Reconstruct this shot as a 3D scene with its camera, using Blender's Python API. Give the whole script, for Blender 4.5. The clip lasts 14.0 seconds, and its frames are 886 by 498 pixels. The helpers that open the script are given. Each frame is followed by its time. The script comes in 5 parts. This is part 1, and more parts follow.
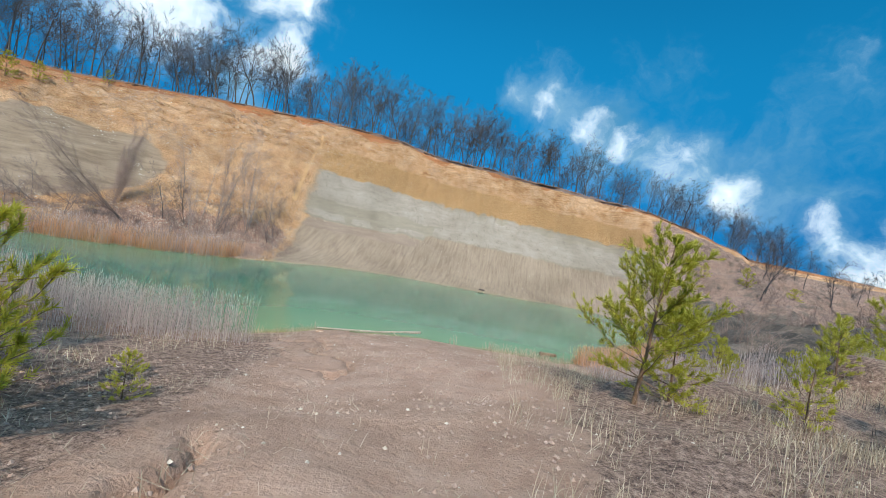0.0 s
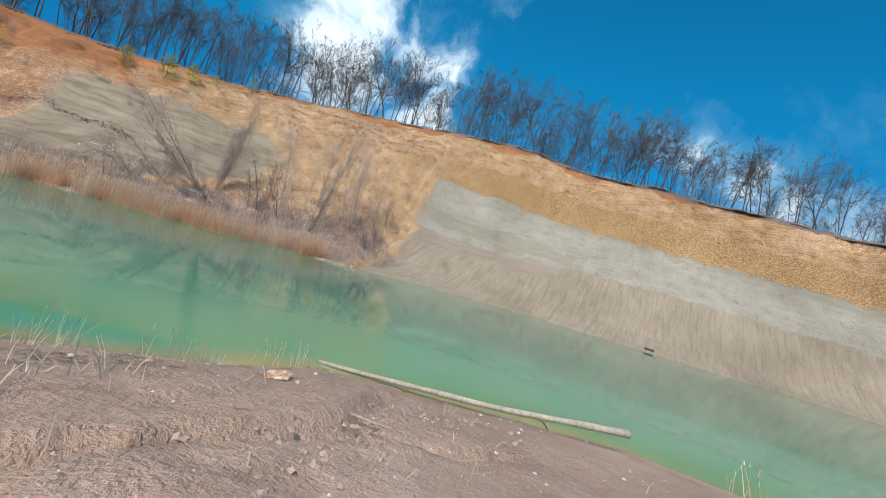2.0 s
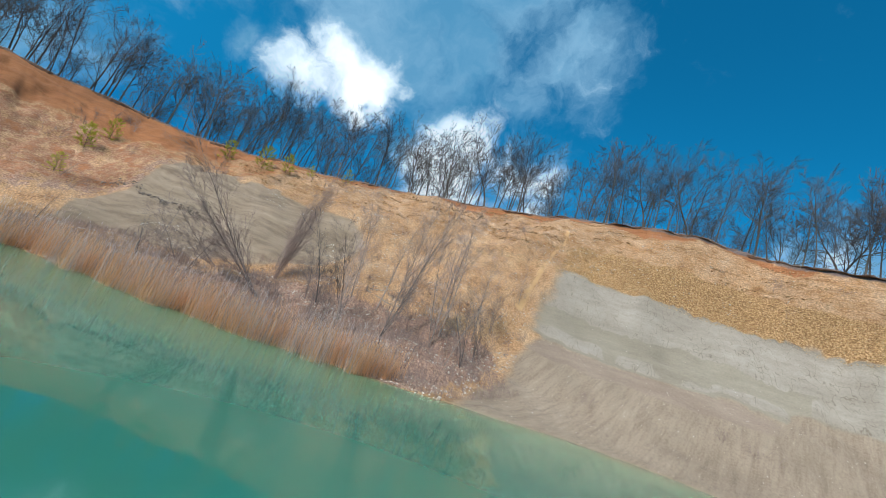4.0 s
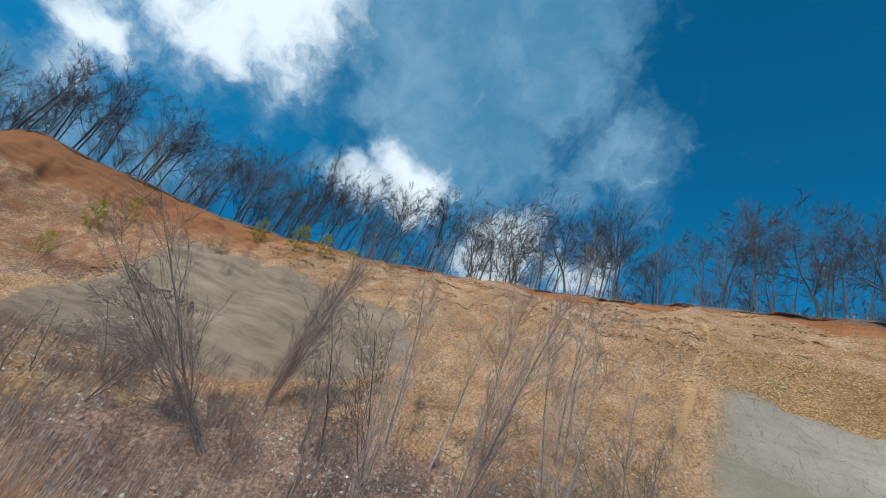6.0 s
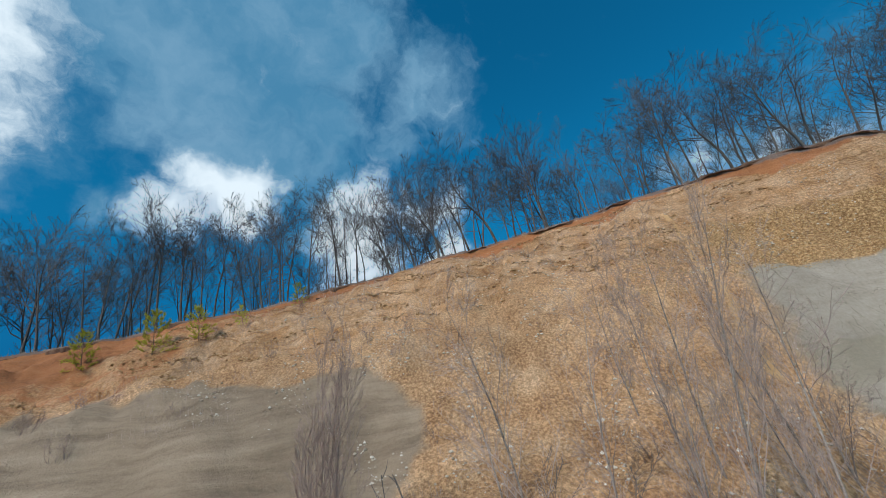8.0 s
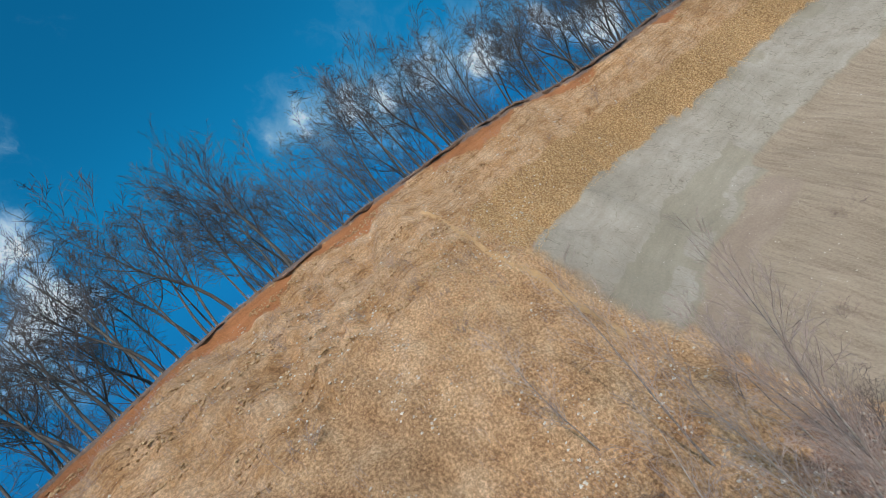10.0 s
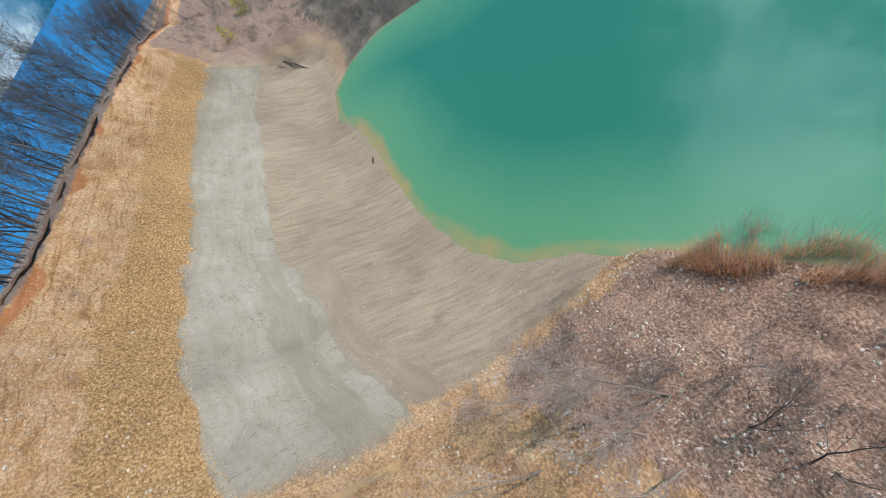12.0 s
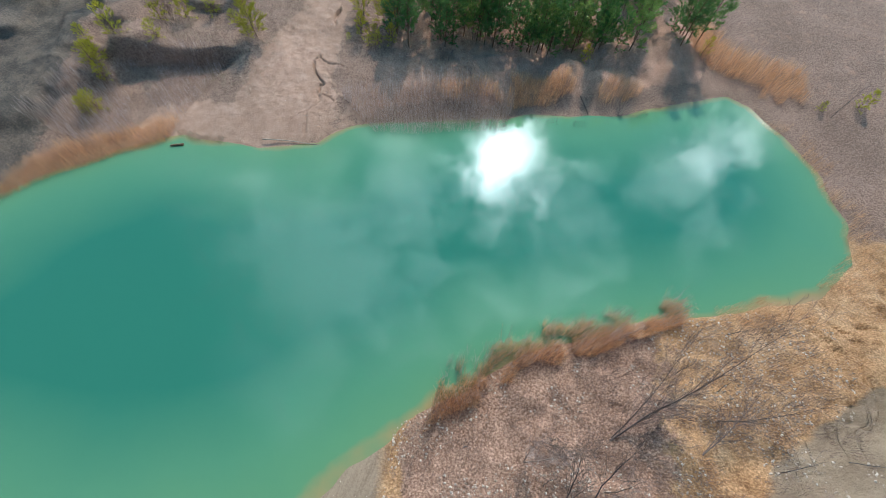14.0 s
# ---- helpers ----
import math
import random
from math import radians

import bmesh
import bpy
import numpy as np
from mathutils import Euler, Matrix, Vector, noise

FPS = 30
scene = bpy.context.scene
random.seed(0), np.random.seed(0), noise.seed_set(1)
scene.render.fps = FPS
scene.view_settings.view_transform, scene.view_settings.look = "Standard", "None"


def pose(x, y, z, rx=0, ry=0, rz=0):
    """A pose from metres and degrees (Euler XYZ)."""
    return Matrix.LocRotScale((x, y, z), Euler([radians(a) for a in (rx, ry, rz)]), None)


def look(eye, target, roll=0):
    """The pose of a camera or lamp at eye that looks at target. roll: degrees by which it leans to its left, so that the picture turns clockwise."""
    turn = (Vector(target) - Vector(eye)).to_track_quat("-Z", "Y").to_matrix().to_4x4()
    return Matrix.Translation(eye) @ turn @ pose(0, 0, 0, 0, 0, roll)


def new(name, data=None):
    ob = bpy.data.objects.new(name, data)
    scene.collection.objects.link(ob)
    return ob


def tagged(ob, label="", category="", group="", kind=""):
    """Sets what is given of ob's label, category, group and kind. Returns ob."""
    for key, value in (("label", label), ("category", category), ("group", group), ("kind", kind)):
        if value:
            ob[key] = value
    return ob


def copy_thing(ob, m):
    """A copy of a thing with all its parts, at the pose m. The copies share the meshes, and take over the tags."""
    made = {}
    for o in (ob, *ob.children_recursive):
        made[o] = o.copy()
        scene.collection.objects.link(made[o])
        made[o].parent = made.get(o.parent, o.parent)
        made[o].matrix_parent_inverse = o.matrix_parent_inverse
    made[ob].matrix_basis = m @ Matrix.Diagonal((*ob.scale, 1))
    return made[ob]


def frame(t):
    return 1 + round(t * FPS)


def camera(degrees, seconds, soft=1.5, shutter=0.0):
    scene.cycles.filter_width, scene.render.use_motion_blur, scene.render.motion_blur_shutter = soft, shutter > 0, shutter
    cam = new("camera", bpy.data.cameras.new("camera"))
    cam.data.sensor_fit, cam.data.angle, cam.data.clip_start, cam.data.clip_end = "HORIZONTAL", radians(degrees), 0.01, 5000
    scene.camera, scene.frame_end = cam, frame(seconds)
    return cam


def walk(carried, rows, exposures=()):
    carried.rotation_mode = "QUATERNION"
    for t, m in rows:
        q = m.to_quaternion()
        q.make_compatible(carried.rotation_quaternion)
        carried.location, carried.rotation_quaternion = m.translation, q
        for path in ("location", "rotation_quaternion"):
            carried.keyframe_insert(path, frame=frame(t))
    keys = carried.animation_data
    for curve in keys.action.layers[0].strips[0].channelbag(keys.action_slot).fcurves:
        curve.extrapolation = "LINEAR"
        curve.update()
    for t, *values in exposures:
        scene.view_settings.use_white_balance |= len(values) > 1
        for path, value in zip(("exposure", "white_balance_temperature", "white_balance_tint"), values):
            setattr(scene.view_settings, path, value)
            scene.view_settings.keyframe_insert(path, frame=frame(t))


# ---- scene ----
cam = camera(96.0, 14.0, soft=0.6)
PATH = [
    (0, (4.212, -4.16, 5.962), (3.955, -2.177, 5.948), 10.7),
    (0.5, (3.571, -0.367, 5.192), (3.165, 1.591, 5.19), 14.0),
    (1, (2.661, 3.418, 4.403), (2.104, 5.338, 4.396), 16.0),
    (1.5, (1.468, 7.297, 3.477), (0.759, 9.167, 3.497), 16.7),
    (2, (0.102, 11.244, 2.532), (-0.766, 13.044, 2.618), 16.3),
    (2.5, (-1.52, 14.529, 1.841), (-2.517, 16.255, 1.996), 15.7),
    (3, (-4.765, 17.628, 2.129), (-5.869, 19.277, 2.374), 16.9),
    (3.5, (-7.412, 20.617, 2.54), (-8.63, 22.166, 2.882), 18.0),
    (4.2, (-10.645, 24.75, 2.813), (-12.011, 26.119, 3.322), 20.3),
    (6.3, (-22.243, 32.058, 5.931), (-23.772, 33.056, 6.746), 21.4),
    (7.2, (-25.658, 31.785, 7.089), (-27.075, 32.926, 7.92), 7.6),
    (9.3, (-38.604, 35.329, 19.217), (-38.833, 37.308, 19.392), -34.4),
    (10, (-38.4, 37.321, 22.085), (-38.189, 39.305, 21.952), -41.3),
    (10.5, (-38.134, 39.059, 24.58), (-37.561, 40.928, 24.157), -46.4),
    (11, (-37.437, 40.756, 26.821), (-36.525, 42.338, 26.005), -54.6),
    (11.5, (-36.976, 42.285, 28.001), (-35.855, 43.454, 26.826), -59.2),
    (12, (-35.209, 43.2, 29.6), (-34.1, 43.85, 28.07), -61.0),
    (12.5, (-34.086, 46.911, 34.66), (-33.21, 46.91, 32.862), -39.3),
    (13, (-33.05, 47.377, 36.297), (-32.435, 46.93, 34.447), -12.1),
    (13.5, (-30.346, 46.086, 35.292), (-29.906, 45.377, 33.475), -0.6),
    (14, (-26.741, 44.787, 33.34), (-26.511, 43.8, 31.616), 6.4),
]
walk(cam, [(t, look(eye, target, roll)) for t, eye, target, roll in PATH],
     exposures=[(0, -0.52), (4.2, -0.6), (6.3, -0.95), (7.2, -0.98), (9.3, -0.92), (10.2, -0.8), (11.0, -0.62), (14.0, -0.53)])

# ---- sky and sun ----
SUN_DIR = Vector((0.075, -0.705, 0.705)).normalized()
world = bpy.data.worlds.new("sky")
scene.world = world
world.use_nodes = True


def sky_nodes():
    nt = world.node_tree
    nt.nodes.clear()
    N, L = nt.nodes.new, nt.links.new
    out, bg = N("ShaderNodeOutputWorld"), N("ShaderNodeBackground")
    sky = N("ShaderNodeTexSky")
    sky.sky_type, sky.sun_disc = "NISHITA", False
    sky.sun_elevation = math.asin(SUN_DIR.z)
    sky.sun_rotation = math.atan2(SUN_DIR.x, SUN_DIR.y)
    sky.air_density, sky.dust_density, sky.ozone_density = 1.0, 0.3, 4.0
    tint = N("ShaderNodeMix")
    tint.data_type, tint.blend_type = "RGBA", "MULTIPLY"
    tint.inputs[0].default_value = 1.0
    tint.inputs[7].default_value = (0.08, 1.8, 2.15, 1)
    co = N("ShaderNodeTexCoord")
    # deep clear air: the sky pales little towards the horizon
    up, deep, fade, clear = N("ShaderNodeSeparateXYZ"), N("ShaderNodeMapRange"), N("ShaderNodeMix"), N("ShaderNodeVectorMath")
    deep.interpolation_type = "SMOOTHSTEP"
    deep.inputs[1].default_value, deep.inputs[2].default_value = 0.0, 0.5
    L(co.outputs["Generated"], up.inputs[0])
    L(up.outputs[2], deep.inputs[0])
    fade.data_type = "RGBA"
    fade.inputs[6].default_value, fade.inputs[7].default_value = (0.34, 0.19, 0.40, 1), (1, 1, 1, 1)
    L(deep.outputs[0], fade.inputs[0])
    clear.operation = "MULTIPLY"
    L(sky.outputs[0], clear.inputs[0])
    L(fade.outputs[2], clear.inputs[1])
    L(clear.outputs[0], tint.inputs[6])

    def value(v, op, w=0.0, u=0.0):
        m = N("ShaderNodeMath")
        m.operation = op
        for k, q in enumerate((v, w, u)):
            if isinstance(q, (int, float)):
                m.inputs[k].default_value = q
            else:
                L(q, m.inputs[k])
        return m.outputs[0]

    def soft(v, a, b, low=0.0, high=1.0):
        mr = N("ShaderNodeMapRange")
        mr.interpolation_type = "SMOOTHSTEP"
        for k, q in enumerate((a, b, low, high)):
            mr.inputs[k + 1].default_value = q
        L(v, mr.inputs[0])
        return mr.outputs[0]

    def noise(scale, detail, rough=0.55, vec=None):
        n = N("ShaderNodeTexNoise")
        n.inputs["Scale"].default_value, n.inputs["Detail"].default_value, n.inputs["Roughness"].default_value = scale, detail, rough
        L(vec or co.outputs["Generated"], n.inputs["Vector"])
        return n

    def drift(src, by, amount):
        # pushes the directions about by a noise
        a, b = N("ShaderNodeVectorMath"), N("ShaderNodeVectorMath")
        a.operation, b.operation = "MULTIPLY_ADD", "SUBTRACT"
        a.inputs[1].default_value = (amount,) * 3
        b.inputs[1].default_value = (amount / 2,) * 3
        L(by, a.inputs[0])
        L(src, a.inputs[2])
        L(a.outputs[0], b.inputs[0])
        return b.outputs[0]

    warp = drift(co.outputs["Generated"], noise(4.5, 3).outputs["Color"], 0.17)
    warp = drift(warp, noise(14, 5).outputs["Color"], 0.09)

    def away(d, vec):
        m = N("ShaderNodeVectorMath")
        m.operation = "DISTANCE"
        m.inputs[1].default_value = Vector(d).normalized()
        L(vec, m.inputs[0])
        return m.outputs[1]

    def heap(clouds):
        total = None
        for d, size, gain in clouds:
            c = value(value(away(d, warp), "MULTIPLY_ADD", -gain / (size * 1.5), gain), "MAXIMUM", 0.0)
            total = c if total is None else value(total, "MAXIMUM", c)
        return total

    ragged = value(noise(7, 9, 0.62, warp).outputs["Fac"], "MULTIPLY_ADD", 1.5, -0.75)
    cover = soft(value(heap(WEST_CLOUDS + NORTH_CLOUDS + SOUTH_CLOUDS), "ADD", ragged), 0.12, 0.85)
    white = soft(value(heap(WHITE_HEADS), "ADD", value(ragged, "MULTIPLY", 0.8)), 0.1, 0.75)
    # thick cloud is grey-blue below, its heads shine
    shine = N("ShaderNodeMix")
    shine.data_type = "RGBA"
    belly = N("ShaderNodeMix")
    belly.data_type = "RGBA"
    belly.inputs[6].default_value, belly.inputs[7].default_value = (1.3, 4.7, 8.2, 1), (3.4, 7.0, 10.4, 1)
    L(soft(noise(3.2, 6, 0.6, warp).outputs["Fac"], 0.36, 0.66), belly.inputs[0])
    veil = N("ShaderNodeMix")
    veil.data_type = "RGBA"
    veil.inputs[7].default_value = (5.4, 7.3, 7.9, 1)
    L(belly.outputs[2], veil.inputs[6])
    L(soft(away(SUN_DIR, co.outputs["Generated"]), 1.0, 0.6), veil.inputs[0])
    L(veil.outputs[2], shine.inputs[6])
    shine.inputs[7].default_value = (15.5, 18.0, 19.8, 1)
    L(white, shine.inputs[0])
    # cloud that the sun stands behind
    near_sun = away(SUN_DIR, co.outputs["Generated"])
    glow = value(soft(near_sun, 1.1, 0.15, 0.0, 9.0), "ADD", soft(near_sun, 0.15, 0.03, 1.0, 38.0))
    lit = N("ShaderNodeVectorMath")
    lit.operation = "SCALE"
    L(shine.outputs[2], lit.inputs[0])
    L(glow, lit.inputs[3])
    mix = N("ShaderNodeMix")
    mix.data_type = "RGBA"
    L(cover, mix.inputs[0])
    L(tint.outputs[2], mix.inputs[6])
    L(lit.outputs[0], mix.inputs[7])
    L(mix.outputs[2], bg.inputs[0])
    bg.inputs[1].default_value = 0.1
    L(bg.outputs[0], out.inputs[0])


WHITE_HEADS = [
    ((-0.78, -0.05, 0.62), 0.15, 1.0), ((-0.84, -0.10, 0.53), 0.10, 1.0), ((-0.82, -0.23, 0.52), 0.12, 0.9), ((-0.89, -0.26, 0.38), 0.08, 0.9), ((-0.77, 0.40, 0.49), 0.09, 1.0),
    ((-0.81, 0.35, 0.46), 0.11, 1.0), ((-0.68, 0.64, 0.36), 0.13, 1.0), ((-0.60, 0.64, 0.48), 0.09, 0.9), ((-0.50, 0.74, 0.45), 0.08, 0.9),
    ((0.06, 0.93, 0.36), 0.035, 0.62), ((0.16, 0.93, 0.325), 0.04, 0.62), ((0.34, 0.90, 0.26), 0.05, 0.62), ((0.43, 0.87, 0.22), 0.05, 0.62), ((0.60, 0.79, 0.09), 0.03, 0.6),
    ((-0.53, 0.78, 0.335), 0.08, 0.9), ((0.24, 0.925, 0.295), 0.04, 0.62), ((0.67, 0.73, 0.13), 0.06, 0.9), ((0.65, 0.76, 0.07), 0.06, 0.9), ((0.82, 0.57, 0.02), 0.08, 0.9), ((0.57, 0.81, 0.14), 0.04, 0.7),
    ((0.02, -0.69, 0.72), 0.15, 1.0), ((-0.38, -0.75, 0.54), 0.08, 1.0)]
WEST_CLOUDS = [
    ((-0.57, 0.28, 0.77), 0.30, 1.5), ((-0.68, 0.31, 0.66), 0.17, 1.2), ((-0.72, 0.38, 0.58), 0.17, 1.3), ((-0.60, 0.46, 0.64), 0.14, 1.2), ((-0.84, 0.28, 0.46), 0.08, 0.9), ((-0.55, 0.45, 0.70), 0.14, 1.0), ((-0.78, -0.04, 0.62), 0.20, 1.2), ((-0.84, -0.10, 0.53), 0.11, 1.0),
    ((-0.82, -0.23, 0.52), 0.12, 0.85), ((-0.88, -0.26, 0.40), 0.08, 0.9), ((-0.77, 0.40, 0.49), 0.10, 1.0), ((-0.63, 0.59, 0.50), 0.10, 1.0), ((-0.73, 0.55, 0.41), 0.10, 0.9),
    ((-0.96, -0.10, 0.26), 0.13, 1.0), ((-0.95, -0.22, 0.24), 0.12, 0.9), ((-0.68, 0.64, 0.36), 0.14, 1.0), ((-0.88, 0.17, 0.45), 0.05, 0.8), ((-0.49, 0.75, 0.44), 0.09, 0.85)]
NORTH_CLOUDS = [
    ((0.10, 0.93, 0.36), 0.09, 0.8), ((0.21, 0.93, 0.31), 0.10, 0.85), ((0.28, 0.92, 0.28), 0.09, 0.8), ((0.38, 0.89, 0.25), 0.10, 0.8), ((0.68, 0.72, 0.14), 0.10, 0.8), ((0.65, 0.76, 0.08), 0.09, 0.8), ((0.58, 0.79, 0.18), 0.08, 0.7), ((0.82, 0.57, 0.01), 0.12, 0.9), ((0.78, 0.62, 0.12), 0.08, 0.8),
    ((-0.47, 0.77, 0.43), 0.06, 0.8), ((-0.53, 0.78, 0.335), 0.09, 0.95), ((-0.59, 0.77, 0.23), 0.07, 0.8), ((-0.40, 0.60, 0.69), 0.10, 0.8), ((-0.50, 0.63, 0.60), 0.08, 0.7), ((-0.54, 0.70, 0.47), 0.10, 0.8),
    ((0.05, 0.93, 0.36), 0.10, 0.65), ((0.16, 0.93, 0.325), 0.10, 0.7), ((0.32, 0.91, 0.26), 0.11, 0.7), ((0.43, 0.87, 0.235), 0.11, 0.75), ((0.53, 0.83, 0.20), 0.10, 0.65), ((0.28, 0.88, 0.385), 0.13, 0.45),
    ((0.53, 0.79, 0.30), 0.13, 0.45), ((0.60, 0.79, 0.10), 0.09, 0.55), ((-0.44, 0.60, 0.66), 0.13, 0.75), ((0.70, 0.70, 0.09), 0.12, 0.55), ((0.78, 0.62, 0.03), 0.16, 0.7)]
SOUTH_CLOUDS = [
    ((0.27, -0.57, 0.77), 0.10, 0.7), ((0.31, -0.44, 0.84), 0.11, 0.75), ((0.14, -0.46, 0.88), 0.10, 0.7), ((0.57, -0.40, 0.71), 0.10, 0.7), ((-0.32, -0.72, 0.62), 0.09, 0.7), ((-0.41, -0.63, 0.66), 0.10, 0.7), ((0.04, -0.57, 0.82), 0.08, 0.65), ((-0.2, -0.48, 0.86), 0.1, 0.65),
    ((0.04, -0.69, 0.72), 0.15, 0.8), ((0.20, -0.55, 0.81), 0.16, 0.75), ((0.36, -0.35, 0.87), 0.24, 0.9), ((-0.15, -0.62, 0.78), 0.15, 0.75), ((-0.33, -0.71, 0.63), 0.12, 0.8),
    ((-0.41, -0.75, 0.52), 0.07, 0.8), ((0.29, -0.64, 0.71), 0.10, 0.7), ((0.60, -0.38, 0.70), 0.13, 0.6), ((-0.03, -0.41, 0.91), 0.13, 0.65), ((0.37, -0.13, 0.92), 0.16, 0.7),
    ((0.79, 0.16, 0.59), 0.18, 0.95), ((-0.16, -0.72, 0.67), 0.08, 0.6), ((0.8, -0.5, 0.3), 0.3, 0.7)]
sky_nodes()
sun = new("sun", bpy.data.lights.new("sun", "SUN"))
sun.data.energy, sun.data.angle, sun.data.color = 4.5, radians(0.6), (1.0, 0.86, 0.72)
sun.matrix_world = look(SUN_DIR * 100, (0, 0, 0))

# ---- plan: shoreline, rim and the lie of the land ----
SHORE = np.array([
    (24, 57), (21, 61.3), (15, 61), (7.6, 58.8), (0, 57.4), (-6, 56.3), (-11, 54.6), (-15.3, 51.8), (-18.2, 49),
    (-20.8, 45), (-24.4, 41.5), (-28, 37.8), (-30.8, 34.6), (-36.4, 30.4), (-43.8, 26.4), (-51.2, 22.4), (-57.6, 17.8), (-61.5, 12.5),
    (-62, 7.5), (-60.7, 1.8), (-57, -4.5), (-53, -8.3), (-50.3, -9.3), (-46.6, -6.6), (-33, 1.8), (-20, 7.2),
    (-11, 11.2), (-7.3, 14), (-4.8, 18.2), (1.2, 21.2), (9, 21.8), (14, 26.5), (17.5, 31.5), (20, 36.5), (22.6, 43), (25, 50)])
RIM = np.array([
    (130, 96, 12), (55, 84, 15), (45, 80, 17), (32, 78.5, 20), (15, 79, 22), (-8, 79, 24), (-23, 77.2, 26.6), (-38, 76.8, 27.8),
    (-52, 74, 27.8), (-64, 64, 25.6), (-74, 52, 23), (-82, 43, 21.8), (-89, 34, 21.4), (-92, 24, 21), (-92, 8, 20.5), (-104, -30, 18)])
# the grey clay of the western slope, and the yellow sand washed down beside it
CLAY_SLOPE = np.array([(-60, 26.5), (-66, 29.6), (-70.7, 34.2), (-72.3, 38.3), (-67, 42), (-63.5, 46), (-56, 48.5), (-51.5, 51.6), (-48, 52), (-46.6, 49.8), (-46.2, 45.6),
                       (-46.4, 42.6), (-48, 39.4), (-51, 35.6), (-55.5, 31)])
SAND_FAN = np.array([(-45.2, 37), (-45, 45), (-46.5, 50.6), (-43, 51), (-39.5, 46), (-38.6, 40.5), (-41, 36.4)])
rng = np.random.default_rng(7)
TABLE = rng.random((256, 256))


def vnoise(x, y):
    xi, yi = np.floor(x).astype(int), np.floor(y).astype(int)
    fx, fy = x - xi, y - yi
    fx, fy = fx * fx * (3 - 2 * fx), fy * fy * (3 - 2 * fy)
    a, b = TABLE[xi % 256, yi % 256], TABLE[(xi + 1) % 256, yi % 256]
    c, d = TABLE[xi % 256, (yi + 1) % 256], TABLE[(xi + 1) % 256, (yi + 1) % 256]
    return (a * (1 - fx) + b * fx) * (1 - fy) + (c * (1 - fx) + d * fx) * fy - 0.5


def fbm(x, y, octaves=4):
    out, gain = 0 * x, 1.0
    for k in range(octaves):
        out = out + gain * vnoise(x * 2**k + 17.3 * k, y * 2**k - 9.1 * k)
        gain *= 0.5
    return out


def ramp01(v, a, b):
    t = np.clip((v - a) / (b - a), 0, 1)
    return t * t * (3 - 2 * t)


def to_line(x, y, line, closed=False):
    """Distance to a polyline, its height there, the way along it, and the side (+ to its left)."""
    best, z, along, side = np.full(x.shape, 1e9), 0 * x, 0 * x, 0 * x
    pts = np.vstack([line, line[:1]]) if closed else line
    run = 0.0
    for a, b in zip(pts[:-1], pts[1:]):
        ab = b[:2] - a[:2]
        n = np.hypot(*ab)
        s = np.clip(((x - a[0]) * ab[0] + (y - a[1]) * ab[1]) / n**2, 0, 1)
        d = np.hypot(x - a[0] - s * ab[0], y - a[1] - s * ab[1])
        near = d < best
        best = np.where(near, d, best)
        if len(a) > 2:
            z = np.where(near, a[2] + s * (b[2] - a[2]), z)
        along = np.where(near, run + s * n, along)
        side = np.where(near, np.sign(ab[0] * (y - a[1]) - ab[1] * (x - a[0])), side)
        run += n
    return best, z, along, side


def in_ring(x, y, ring):
    inside = np.zeros(x.shape, bool)
    pts = np.vstack([ring, ring[:1]])
    for a, b in zip(pts[:-1], pts[1:]):
        if a[1] != b[1]:
            cross = ((a[1] > y) != (b[1] > y)) & (x < (b[0] - a[0]) * (y - a[1]) / (b[1] - a[1]) + a[0])
            inside ^= cross
    return inside


def patch(x, y, ring, soft):
    """1 inside a ring, 0 outside, with a border that wanders."""
    px, py = x + 1.4 * fbm(x / 4 + 11, y / 4, 4), y + 1.4 * fbm(x / 4, y / 4 + 23, 4)
    d, *_ = to_line(px, py, ring, True)
    return ramp01(np.where(in_ring(px, py, ring), d, -d), -soft, soft)


